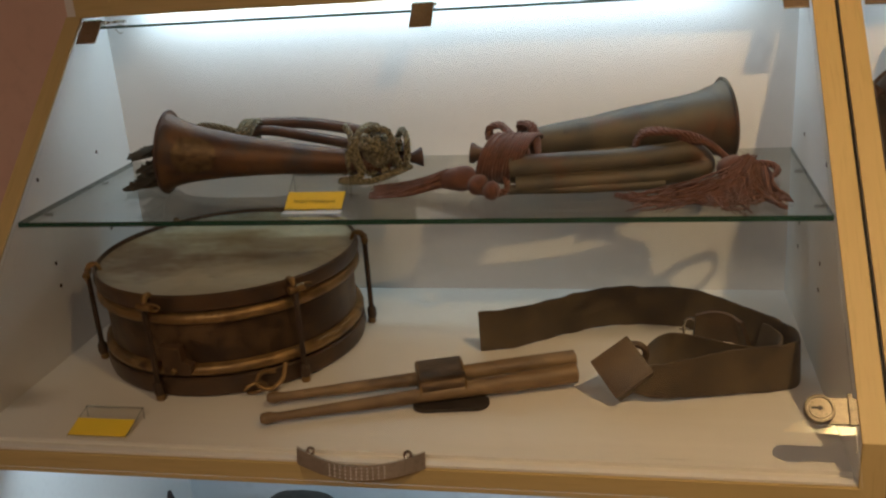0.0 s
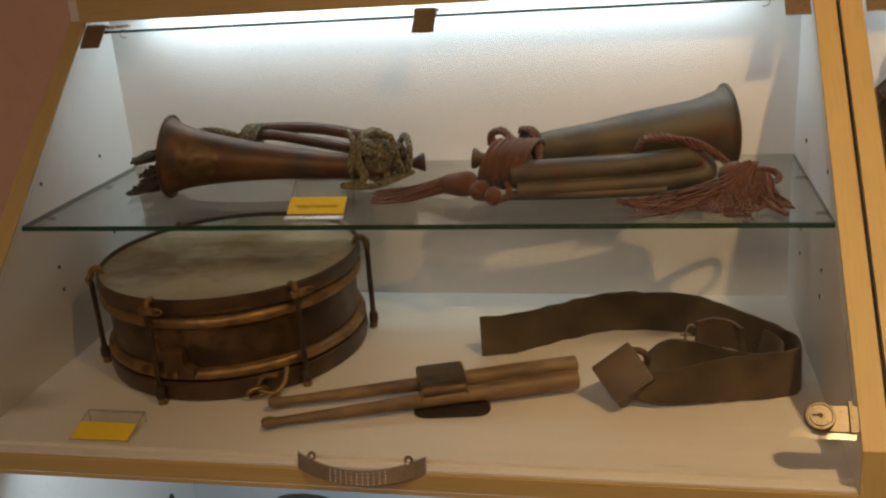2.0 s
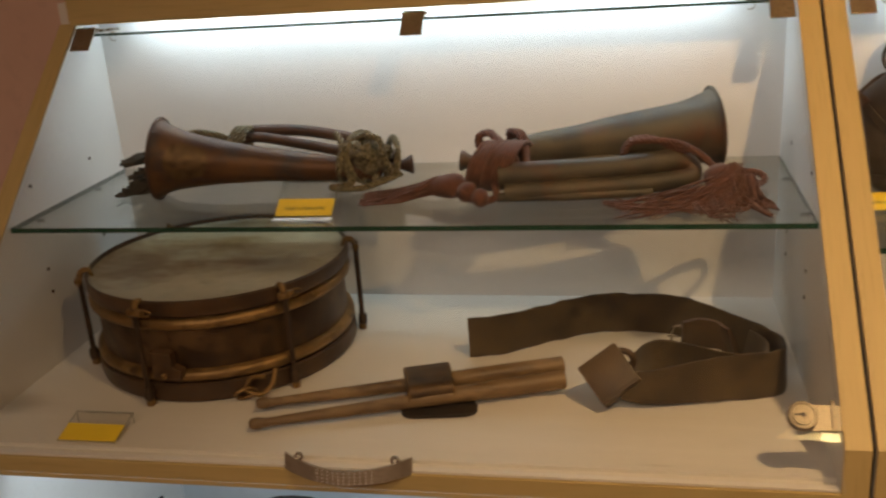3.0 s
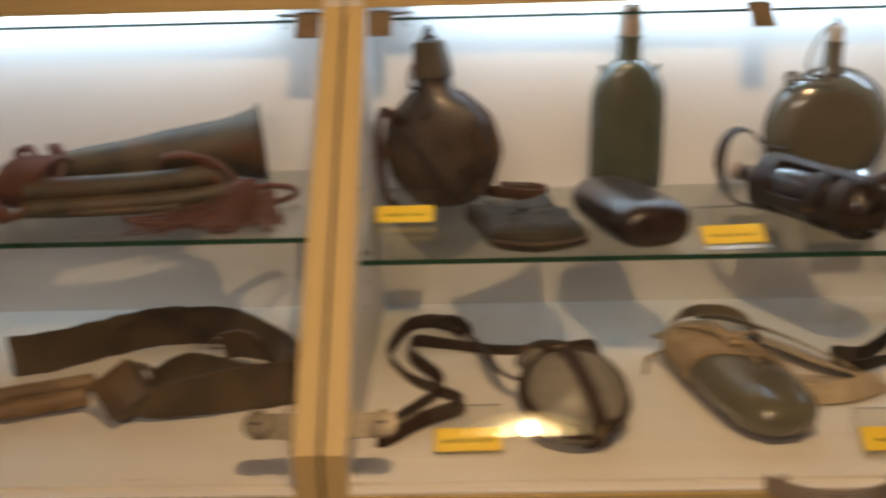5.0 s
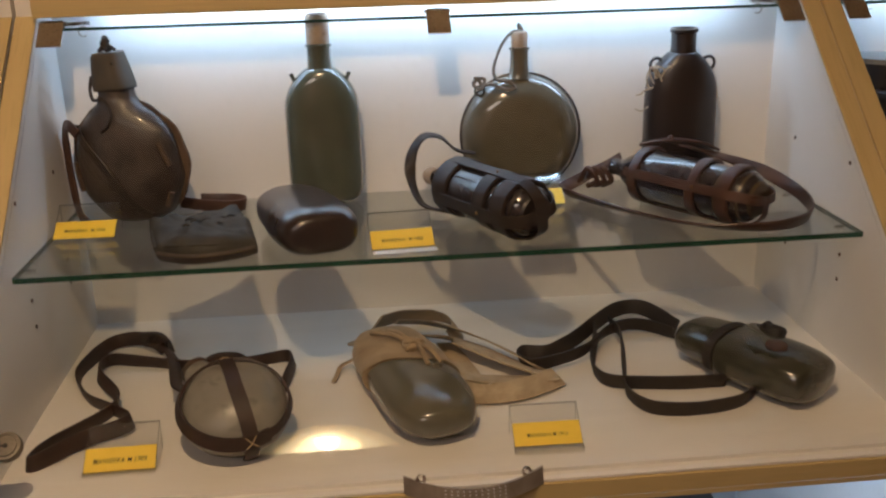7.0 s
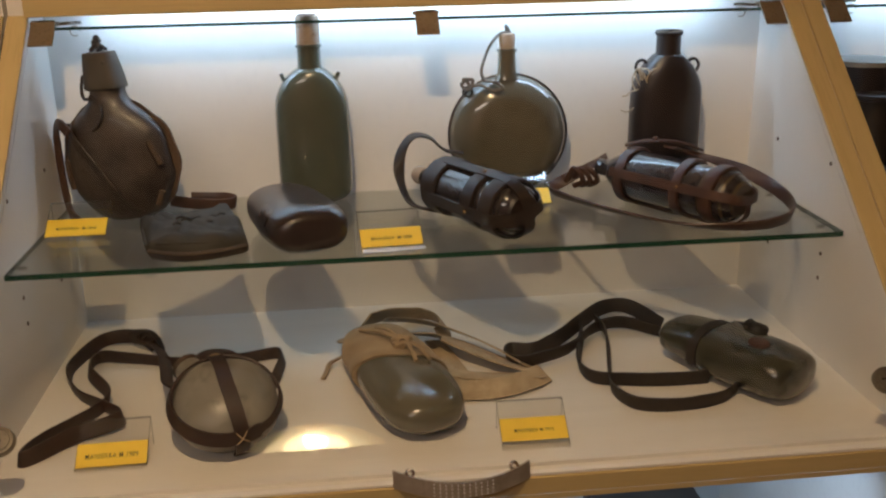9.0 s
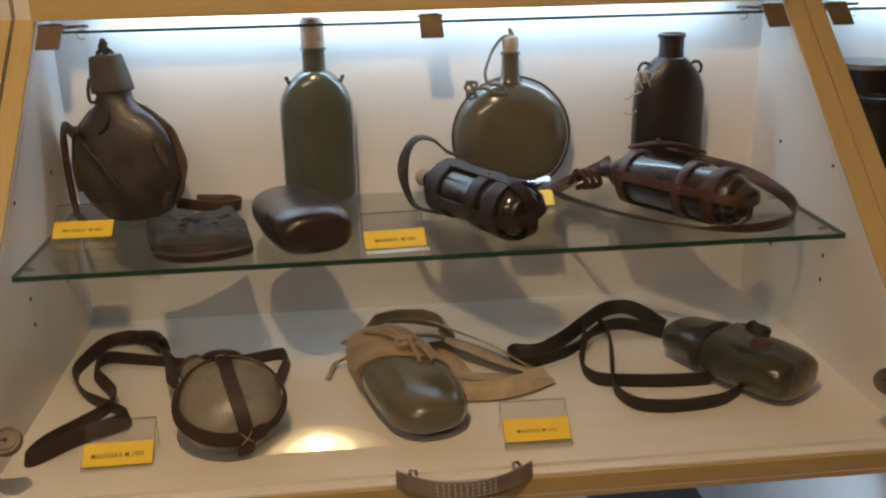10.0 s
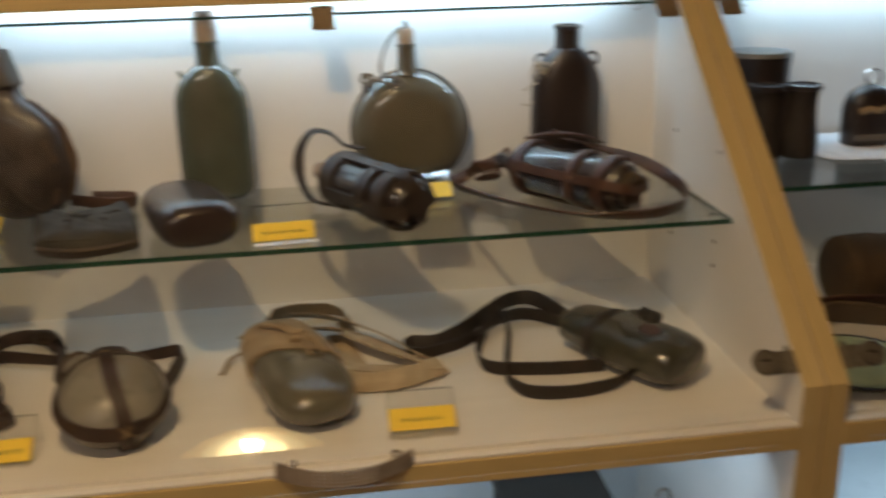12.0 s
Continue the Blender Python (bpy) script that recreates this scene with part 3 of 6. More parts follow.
def label_tent(x, y, z, text="", turn=0.0, flat=False, lift=0.0, letter=0.0062, foot=False):
    """A clear acrylic stand with a yellow card on its slanting front; x, y is its front left foot."""
    ob = thing("label_stand", "clear acrylic label stand with a yellow printed card" if text else "clear acrylic label stand with a plain yellow card", "label", "exhibit labels")
    m = pose(x, y, z, 0, 0, turn)
    w, rise, back = 0.073, (0.031 if not flat else 0.012), 0.047
    ang = math.degrees(math.atan2(rise, back))
    face = m @ pose(w / 2, 0.0015, 0.0015, ang, 0, 0)
    ln = math.hypot(rise, back)
    a = part("stand", open_back(slab(face @ Matrix.Translation((0, ln / 2, 0)), w, ln, 0.0014), face.to_3x3() @ Vector((0, 0, -1))), ACRYL, ob, "clear acrylic", smooth=False)
    b = part("stand_back", open_back(slab(m @ Matrix.Translation((w / 2, back, rise / 2)), w, 0.0014, rise), m.to_3x3() @ Vector((0, 1, 0))), ACRYL, ob, "clear acrylic", smooth=False)
    edges = slab(face @ Matrix.Translation((0, ln, 0.0)), w, 0.0016, 0.0018)
    for sx in (-1, 1):
        slab(face @ Matrix.Translation((sx * (w / 2 - 0.0003), ln / 2, 0.0004)), 0.0007, ln, 0.0016, edges)
        slab(m @ Matrix.Translation((w / 2 + sx * (w / 2 - 0.0003), back, rise / 2)), 0.0007, 0.0016, rise, edges)
    part("ridge", edges, ACRYLE, ob, "bright acrylic edge", smooth=False)
    if lift or text:
        part("lip", slab(face @ Matrix.Translation((0, -0.001, 0.001)), w, 0.0075, 0.003), ACRYL, ob, smooth=False)
    card = part("card", slab(face @ Matrix.Translation((0, 0.0145 + lift, 0.0013)), w - 0.0012, 0.027, 0.0005), YELLOW, ob, "yellow card", smooth=False)
    if foot:
        part("foot", slab(m @ Matrix.Translation((w / 2 + 0.001, -0.006, 0.0012)), w, 0.013, 0.0016), FROST, ob, "bright acrylic foot", smooth=False)
    if text:
        words(text, letter, face @ Matrix.Translation((0, 0.0125 + lift, 0.00165)), INK, card)
    return ob


# ---- first case: drum, sticks, belt, two bugles ----
def drum(cx, cy, z0):
    ob = thing("snare_drum", "old brass snare drum with worn hoops and stained skin", "drum")
    c = Matrix.Translation((cx, cy, z0))
    part("shell", lathe([(0.162, 0.162, 0.018), (0.1635, 0.1635, 0.028), (0.1635, 0.1635, 0.105), (0.162, 0.162, 0.112)], c, 72), SHELL, ob, "dark tarnished brass shell")
    for z, h in ((0.001, 0.025), (0.113, 0.021)):
        part("hoop", lathe([(0.168, 0.168, z), (0.1715, 0.1715, z + 0.001), (0.1735, 0.1735, z + h * 0.4), (0.1725, 0.1725, z + h - 0.002), (0.170, 0.170, z + h), (0.1685, 0.1685, z + h - 0.0015), (0.168, 0.168, z + 0.004)], c, 72), HOOP, ob, "dark brown wooden hoop")
    for z in (0.028, 0.0955):
        part("brass_band", lathe([(0.162, 0.162, z - 0.001), (0.169, 0.169, z), (0.1722, 0.1722, z + 0.003), (0.1728, 0.1728, z + 0.007), (0.1715, 0.1715, z + 0.011), (0.168, 0.168, z + 0.014), (0.162, 0.162, z + 0.015)], c, 72), BRASS, ob, "worn brass band")
    part("skin", lathe([(0.001, 0.001, 0.121), (0.10, 0.10, 0.1212), (0.158, 0.158, 0.1225), (0.1665, 0.1665, 0.1265), (0.1688, 0.1688, 0.1285), (0.1692, 0.1692, 0.120)], c, 72), HEAD, ob, "stained parchment skin")
    for k, a in enumerate((-157, -100, -42, 18, 78, 138)):
        d = Vector((math.cos(radians(a)), math.sin(radians(a)), 0))
        t = Vector((-d.y, d.x, 0))
        base = Vector((cx, cy, z0)) + d * 0.182
        rod = part("tension_rod", tube([base + Vector((0, 0, 0.004)), base + Vector((0, 0, 0.06)), base + Vector((0, 0, 0.128))], 0.0035, 8), IRON, ob, "rusty iron tension rod")
        hook = tube([base + Vector((0, 0, 0.121)), base + Vector((0, 0, 0.132)) - d * 0.004, base + Vector((0, 0, 0.133)) - d * 0.012, base + Vector((0, 0, 0.124)) - d * 0.016], 0.0042, 8)
        tube([base + t * 0.012 + Vector((0, 0, 0.123)), base - t * 0.008 + Vector((0, 0, 0.123))], 0.005, 10, bm=hook)
        part("claw", hook, BRASS, rod, "brass claw")
        part("wing", tube([base + t * (0.014 + 0.009 * math.cos(q)) + Vector((0, 0, 0.123 + 0.004 * math.sin(q))) for q in np.linspace(0, 5.5, 8)], 0.0015, 6), BRASS, rod)
        part("nut", lathe([(0.0055, 0.0055, 0.008), (0.0065, 0.0065, 0.012), (0.0065, 0.0065, 0.020), (0.0045, 0.0045, 0.024)], Matrix.Translation(base), 10), IRON, rod)
        part("foot_claw", lathe([(0.004, 0.004, -0.003), (0.006, 0.006, 0.0), (0.005, 0.005, 0.008)], Matrix.Translation(base + Vector((0, 0, 0.002)) - d * 0.001), 10), BRASS, rod)
    # snare plate and release by the lower hoop
    d = Vector((math.cos(radians(-93)), math.sin(radians(-93)), 0))
    t = Vector((-d.y, d.x, 0))
    foot = Vector((cx, cy, z0)) + d * 0.166
    plan = [(-0.015, 0.071), (0.013, 0.070), (0.014, 0.052), (0.026, 0.047), (0.022, 0.034), (-0.012, 0.033)]
    plate = skin(bmesh.new(), [[foot + t * u + Vector((0, 0, v)) + d * k for u, v in plan] for k in (0.0, 0.013)])
    part("snare_plate", plate, HOOP, ob, "dark brass snare bracket", smooth=False, bevel=0.0015)
    part("snare_screw", lathe([(0.004, 0.004, 0), (0.004, 0.004, 0.004), (0.0025, 0.0025, 0.0055)], turn_to(foot + t * 0.002 + Vector((0, 0, 0.040)) + d * 0.012, d), 12), BRASS, ob)
    d = Vector((math.cos(radians(-56)), math.sin(radians(-56)), 0))
    t = Vector((-d.y, d.x, 0))
    p = Vector((cx, cy, z0 + 0.018)) + d * 0.184
    part("snare_hook", tube([p + t * 0.02 + Vector((0, 0, 0.018)), p + t * 0.012 + d * 0.006, p - t * 0.004 + d * 0.008 + Vector((0, 0, -0.008)), p - t * 0.018 + d * 0.003, p - t * 0.01 + Vector((0, 0, 0.012)), p + t * 0.006 + Vector((0, 0, 0.01))], 0.003, 8), BRASS, ob, "bent brass snare hook")
    part("carry_ring", tube([p - t * (0.02 + 0.013 * math.cos(q)) + Vector((0, 0, -0.006 + 0.008 * math.sin(q))) + d * 0.005 * math.sin(q) for q in np.linspace(0, 5.6, 10)], 0.0022, 8), BRASS, ob)
    return ob


drum(0.222, -0.181, 1.0)


def drumsticks():
    ob = thing("pair_of_drumsticks", "two worn wooden drumsticks held in a brass drumstick carrier", "drumsticks")
    for a, b in (((0.3325, -0.371, 1.013), (0.685, -0.262, 1.018)), ((0.341, -0.415, 1.011), (0.689, -0.298, 1.018))):
        a, b = Vector(a), Vector(b)
        at = lambda u: (*(a + (b - a) * u), )
        prof = [(0, 0.004), (0.008, 0.0062), (0.028, 0.0070), (0.046, 0.0054), (0.075, 0.0050), (0.2, 0.0062), (0.5, 0.0085), (0.75, 0.0105), (0.97, 0.0112), (0.993, 0.0109), (1.0, 0.0075)]
        part("drumstick", tube([(*at(u), r) for u, r in prof], 0, 14, 4), STICK, ob, "worn turned wooden stick")
    d = Vector((0.352, 0.112, 0.005)).normalized()
    side = Vector((-d.y, d.x, 0))
    mid = Vector((0.531, -0.322, 1.0185))
    bm, rings = bmesh.new(), []
    for s in (-0.027, -0.026, 0.026, 0.027):
        r = 0.0168 if abs(s) < 0.0265 else 0.0158
        ring = []
        for k in range(24):
            q = 2 * math.pi * k / 24
            c, z = math.cos(q), math.sin(q)
            ring.append(mid + d * s + side * (c * r + math.copysign(0.0175, c) * (1 if abs(c) > 1e-6 else 0)) + Vector((0, 0, z * r * 0.95)))
        rings.append(ring)
    part("carrier", skin(bm, rings), SHELL, ob, "dark brass double sleeve")
    for s in (-0.026, 0.026):
        part("carrier_rim", tube([mid + d * s + side * (math.cos(q) * 0.0345) + Vector((0, 0, math.sin(q) * 0.0172)) for q in np.linspace(0, 2 * math.pi, 20)[:-1]], 0.0015, 6, 3, closed=True), BRASS, ob)
    part("leather_tongue", round_plate(Matrix.Translation((0.548, -0.352, 1.001)) @ pose(0, 0, 0, 0, 0, 8), 0.088, 0.034, 0.004, 0.016), BLACKL, ob, "dark leather tongue")
    return ob


drumsticks()


def drum_belt():
    ob = thing("drum_carrying_belt", "olive brown webbing belt curled on edge with square box", "belt")
    path = [(.561, -.212), (.605, -.200), (.66, -.160), (.718, -.132), (.769, -.122), (.827, -.137), (.885, -.185), (.926, -.235), (.937, -.265), (.925, -.290), (.861, -.311), (.79, -.330), (.755, -.334)]
    part("strap", ribbon([(x, y, 1.0285 + 0.0012 * math.sin(9 * i)) for i, (x, y) in enumerate(path)], 0.055, 0.004, 10, stand=0.97, wide=lambda u: 1.0 if u < 0.82 else 1.0 - 0.42 * (u - 0.82) / 0.18), BELT, ob, "olive brown webbing strap")
    inner = [(.762, -.285), (.778, -.255), (.80, -.240), (.835, -.252), (.87, -.272), (.905, -.275), (.915, -.25), (.90, -.215)]
    part("strap_end", ribbon([(x, y, 1.024) for x, y in inner], 0.046, 0.0035, 10, stand=0.85), BELT, ob)
    part("leather_patch", ribbon([(.826, -.205, 1.034), (.845, -.200, 1.036), (.872, -.207, 1.034), (.885, -.225, 1.032)], 0.048, 0.005, 8, stand=0.75), LEATH, ob, "dark leather patch with stitching")
    bk = tube([(0.815 + dx, -0.2, 1.03 + dz) for dx, dz in ((0, -0.012), (0.012, -0.012), (0.012, 0.012), (0, 0.012))], 0.0018, 8, 3, closed=True)
    tube([(0.808, -0.2, 1.03), (0.835, -0.201, 1.03)], 0.0013, 6, bm=bk)
    part("buckle", bk, CHROME, ob, "steel buckle")
    c = Vector((0.742, -0.322, 1.0365))
    m = turn_to(c, Vector((-0.12, -0.78, 0.55)), (0.74, 0.02, 0.67))
    bx = part("square_box", slab(m, 0.051, 0.051, 0.032), BOXB, ob, "square brown leather box", bevel=0.0025)
    part("box_rim", slab(m @ Matrix.Translation((0, 0, 0.0155)), 0.044, 0.044, 0.003), BOXB, bx, bevel=0.001)
    part("box_collar", tube([c + Vector((0.012 + 0.014 * math.cos(q), 0.025, 0.006 + 0.013 * math.sin(q))) for q in np.linspace(0, 2 * math.pi, 14)[:-1]], 0.004, 8, 3, closed=True), LEATH, bx)
    return ob


drum_belt()


def fringe(p, way, length, count, spread, r, seed, floor, bm=None, curl=0.012):
    """Loose threads that fall to the shelf and splay."""
    rng = random.Random(seed)
    bm = bm or bmesh.new()
    way = Vector(way).normalized()
    side = way.cross(Vector((0, 0, 1))).normalized()
    for i in range(count):
        a = rng.uniform(-1, 1)
        ln = length * rng.uniform(0.7, 1.05)
        h = rng.uniform(0, 1)
        pts = []
        for k in range(5):
            u = k / 4
            q = Vector(p) + way * (ln * u) + side * (a * spread * (0.25 + 0.75 * u) + rng.uniform(-1, 1) * curl * u)
            z = p[2] + (floor - p[2]) * min(1, u * 1.5) + (1 - u) * (h - 0.5) * spread * 0.8 + rng.uniform(0, 1) * curl * 0.35
            pts.append((q.x, q.y, max(floor + r, z)))
        tube(pts, r, 5, 3, bm=bm)
    return bm


def bugle_green():
    ob = thing("bugle", "tarnished copper bugle with green and tan cord on glass shelf", "bugle", "bugles")
    z0 = SA
    a, b = Vector((0.144, -0.135, z0 + 0.0535)), Vector((0.436, -0.100, z0 + 0.022))
    way = (b - a)
    m = turn_to(a, way)
    L = way.length
    prof = rounded([(0.0535, 0.0535, 0.0), (0.0485, 0.0485, 0.006), (0.0405, 0.0405, 0.026), (0.0335, 0.0335, 0.058), (0.0265, 0.0265, 0.105), (0.021, 0.021, 0.165), (0.0165, 0.0165, 0.24), (0.0125, 0.0125, L)], 5)
    part("bell", lathe([(0.003, 0.003, 0.09), (0.030, 0.030, 0.055), (0.046, 0.046, 0.004)] + prof, m, 40, dent=0.0008), COPPER, ob, "tarnished copper bell")
    part("bell_rim", tube([m @ Vector((0.0535 * math.cos(q), 0.0535 * math.sin(q), 0.0)) for q in np.linspace(0, 2 * math.pi, 33)[:-1]], 0.002, 8, 2, closed=True), COPPERD, ob)
    # worn crest on the side that faces the room
    em, rings = bmesh.new(), []
    for i in range(11):
        u = i / 10
        z = 0.018 + 0.055 * u
        r = np.interp(z, [0.006, 0.026, 0.058, 0.105], [0.0485, 0.0405, 0.0335, 0.0265]) + 0.0012
        half = 0.62 * math.sqrt(max(0.02, 1 - (2 * u - 1) ** 4))
        rings.append([m @ Vector((r * math.cos(q), r * math.sin(q), z)) for q in np.linspace(-half, half, 9)])
    vs = [[em.verts.new(v) for v in r] for r in rings]
    for r0, r1 in zip(vs, vs[1:]):
        for i in range(8):
            em.faces.new((r0[i], r0[i + 1], r1[i + 1], r1[i]))
    want = Vector((0.25, -0.95, 0.2))
    best = max(range(72), key=lambda k: (m.to_3x3() @ Vector((math.cos(k * math.pi / 36), math.sin(k * math.pi / 36), 0))).dot(want))
    em.transform(m @ Matrix.Rotation(best * math.pi / 36, 4, "Z") @ m.inverted())
    part("crest", em, EMBOSS, ob, "worn embossed brass crest", smooth="all")
    up = [(0.452, -0.085, 0.026), (0.40, -0.080, 0.040), (0.32, -0.070, 0.054), (0.262, -0.068, 0.064), (0.238, -0.075, 0.063), (0.232, -0.088, 0.056), (0.25, -0.10, 0.050), (0.33, -0.108, 0.041), (0.41, -0.108, 0.032), (0.44, -0.105, 0.026)]
    part("tubing", tube([(x, y, z0 + z) for x, y, z in up], 0.0072, 12), COPPERD, ob, "browned copper tubing")
    part("tubing_upper", tube([(0.245, -0.055, z0 + 0.071), (0.31, -0.052, z0 + 0.069), (0.38, -0.058, z0 + 0.059), (0.43, -0.07, z0 + 0.046), (0.455, -0.085, z0 + 0.03)], 0.0078, 12), COPPERD, ob)
    d = Vector((0.97, 0.18, 0.05))
    part("mouthpiece", lathe([(0.005, 0.005, 0), (0.005, 0.005, 0.014), (0.008, 0.008, 0.022), (0.0125, 0.0125, 0.03), (0.0125, 0.0125, 0.033), (0.009, 0.009, 0.031)], turn_to((0.445, -0.095, z0 + 0.026), d), 18), COPPERD, ob, "dark metal mouthpiece")
    rng = random.Random(3)
    knot = bmesh.new()
    for k in range(6):
        x = 0.385 + 0.013 * k
        rr = 0.031 + 0.004 * math.sin(k)
        rope([(x + 0.014 * math.sin(q + k), -0.088 + rr * math.cos(q), z0 + 0.038 + (rr - 0.002) * math.sin(q) * 1.0) for q in np.linspace(0, 2 * math.pi, 10)[:-1]], 0.0046, 5, bm=knot, closed=False)
    for k in range(2):
        q0 = rng.uniform(0, 6)
        rope([(0.425 + 0.022 * math.cos(q0 + q), -0.115 + 0.012 * math.sin(k + q), z0 + 0.050 + 0.026 * math.sin(q0 + q * 1.1)) for q in np.linspace(0, 4.5, 6)], 0.0045, 5, bm=knot)
    ball((0.424, -0.105, z0 + 0.042), 0.024, knot, sy=0.8, lumps=0.004)
    for k in range(13):
        ax = Vector((rng.uniform(-1, 1), rng.uniform(-0.5, 0.5), rng.uniform(-1, 1))).normalized()
        u = ax.cross(Vector((0.2, -1, 0.1))).normalized()
        v = ax.cross(u)
        off = rng.uniform(-0.012, 0.012)
        rope([Vector((0.424, -0.105, z0 + 0.042)) + ax * off + (u * math.cos(q) + v * math.sin(q)) * 0.0255 for q in np.linspace(0, rng.uniform(2.5, 5.0), 8)], 0.0044, 4, bm=knot)
    part("cord_knot", knot, GCORD, ob, "knotted green and tan cord")
    c2 = rope([(0.375, -0.09, z0 + 0.072), (0.385, -0.10, z0 + 0.062), (0.392, -0.118, z0 + 0.036), (0.40, -0.12, z0 + 0.012), (0.372, -0.122, z0 + 0.006), (0.41, -0.128, z0 + 0.006), (0.44, -0.118, z0 + 0.012), (0.465, -0.105, z0 + 0.02)], 0.0045)
    for x in (0.226, 0.234, 0.242):
        rope([(x + 0.006 * math.sin(q), -0.075 + 0.022 * math.cos(q), z0 + 0.061 + 0.017 * math.sin(q)) for q in np.linspace(0, 6.2, 9)], 0.0045, 5, bm=c2)
    rope([(0.225, -0.075, z0 + 0.062), (0.20, -0.085, z0 + 0.074), (0.175, -0.09, z0 + 0.078), (0.155, -0.08, z0 + 0.068), (0.13, -0.075, z0 + 0.05)], 0.0045, bm=c2)
    rope([(0.205, -0.072, z0 + 0.062), (0.178, -0.075, z0 + 0.07), (0.15, -0.08, z0 + 0.066), (0.12, -0.07, z0 + 0.05)], 0.0045, bm=c2)
    part("cord", c2, GCORD, ob, "green and tan twisted cord")
    fr = fringe((0.138, -0.085, z0 + 0.056), (-0.9, -0.15, 0), 0.066, 90, 0.022, 0.0018, 5, z0 + 0.040, curl=0.02)
    fringe((0.138, -0.09, z0 + 0.040), (-0.9, -0.2, 0), 0.070, 110, 0.034, 0.0018, 6, z0 + 0.003, bm=fr, curl=0.018)
    fringe((0.146, -0.088, z0 + 0.050), (-0.9, -0.18, 0), 0.062, 120, 0.028, 0.0018, 9, z0 + 0.022, bm=fr, curl=0.018)
    part("tassel", fr, GFRINGE, ob, "dark green tassel")
    ob.location = (0.006, -0.026, 0)
    return ob


bugle_green()


def tassel_head(ob, pts, r, material):
    """Turned, thread-wound knobs on a tassel's neck."""
    for p, k in pts:
        part("tassel_knob", ball(p, r * k, lumps=0.0022, segs=24), material, ob)


def bugle_red():
    ob = thing("bugle", "dented dull brass bugle with faded red cord on glass shelf", "bugle", "bugles")
    z0 = SA
    a, b = Vector((0.868, -0.058, z0 + 0.0535)), Vector((0.598, -0.120, z0 + 0.036))
    way = b - a
    m, L = turn_to(a, way), way.length
    prof = rounded([(0.0515, 0.0515, 0.0), (0.0485, 0.0485, 0.004), (0.0435, 0.0435, 0.016), (0.0385, 0.0385, 0.045), (0.034, 0.034, 0.09), (0.028, 0.028, 0.165), (0.0225, 0.0225, 0.235), (0.0185, 0.0185, L)], 5)
    part("bell", lathe([(0.003, 0.003, 0.1), (0.032, 0.032, 0.06), (0.048, 0.048, 0.001)] + prof, m, 48, dent=0.0017), PEWTER, ob, "dented dull brass bell")
    part("bell_rim", tube([m @ Vector((0.0515 * math.cos(q), 0.0515 * math.sin(q), 0.0)) for q in np.linspace(0, 2 * math.pi, 33)[:-1]], 0.0022, 8, 2, closed=True), PEWTER, ob)
    part("lower_tube", tube([(0.60, -0.125, z0 + 0.024), (0.68, -0.118, z0 + 0.026), (0.77, -0.105, z0 + 0.028), (0.80, -0.10, z0 + 0.03)], 0.011, 12), PEWTER, ob)
    front = [(0.606, -0.185, 0.0275, 0.0165), (0.65, -0.18, 0.0285, 0.0165), (0.73, -0.172, 0.030, 0.0155), (0.79, -0.162, 0.034, 0.0145), (0.815, -0.155, 0.036, 0.014), (0.832, -0.152, 0.030, 0.0125), (0.838, -0.158, 0.021, 0.0115), (0.826, -0.166, 0.016, 0.0118), (0.78, -0.180, 0.0142, 0.0118), (0.70, -0.192, 0.0130, 0.0115), (0.615, -0.200, 0.0118, 0.011)]
    part("front_loop", tube([(x, y, z0 + z, r) for x, y, z, r in front], 0, 14), PEWTER, ob, "dull brass tubing loop")
    part("brass_tube", tube([(0.605, -0.202, z0 + 0.0062), (0.70, -0.199, z0 + 0.0062), (0.79, -0.187, z0 + 0.0064)], 0.0061, 10), PEWTER, ob, "dull brass tube")
    part("mouthpiece", lathe([(0.0055, 0.0055, 0), (0.006, 0.006, 0.02), (0.0095, 0.0095, 0.03), (0.0135, 0.0135, 0.036), (0.0135, 0.0135, 0.039), (0.010, 0.010, 0.037)], turn_to((0.588, -0.125, z0 + 0.030), (-0.98, 0.05, 0.08)), 18), PEWTER, ob, "dull metal mouthpiece")
    wrap = bmesh.new()
    for k in range(13):
        x = 0.579 + 0.0041 * k
        tube([(x + 0.016 * math.sin(q) * 0.5 + 0.010 * math.cos(q), -0.155 + (0.037 + 0.0015 * math.sin(2 * k)) * math.cos(q), z0 + 0.0335 + (0.0285 + 0.0012 * math.cos(3 * k)) * math.sin(q)) for q in np.linspace(0, 2 * math.pi, 16)], 0.0025, 7, 4, bm=wrap)
    part("cord_wrap", wrap, RCORD, ob, "wound faded red cord")
    c2 = bmesh.new()
    for k in range(2):
        rope([(0.574 + 0.004 * k, -0.13 + 0.006 * k, z0 + 0.052), (0.574, -0.125 + 0.005 * k, z0 + 0.064), (0.588, -0.128 + 0.006 * k, z0 + 0.069), (0.60, -0.14 + 0.006 * k, z0 + 0.063), (0.622, -0.165, z0 + 0.052), (0.632, -0.185, z0 + 0.035)], 0.0044, 8, bm=c2)
        rope([(0.612 + 0.006 * k, -0.11, z0 + 0.056), (0.612 + 0.006 * k, -0.115, z0 + 0.068), (0.625 + 0.006 * k, -0.13, z0 + 0.068), (0.633 + 0.004 * k, -0.145, z0 + 0.056), (0.64, -0.17, z0 + 0.04)], 0.0042, 8, bm=c2)
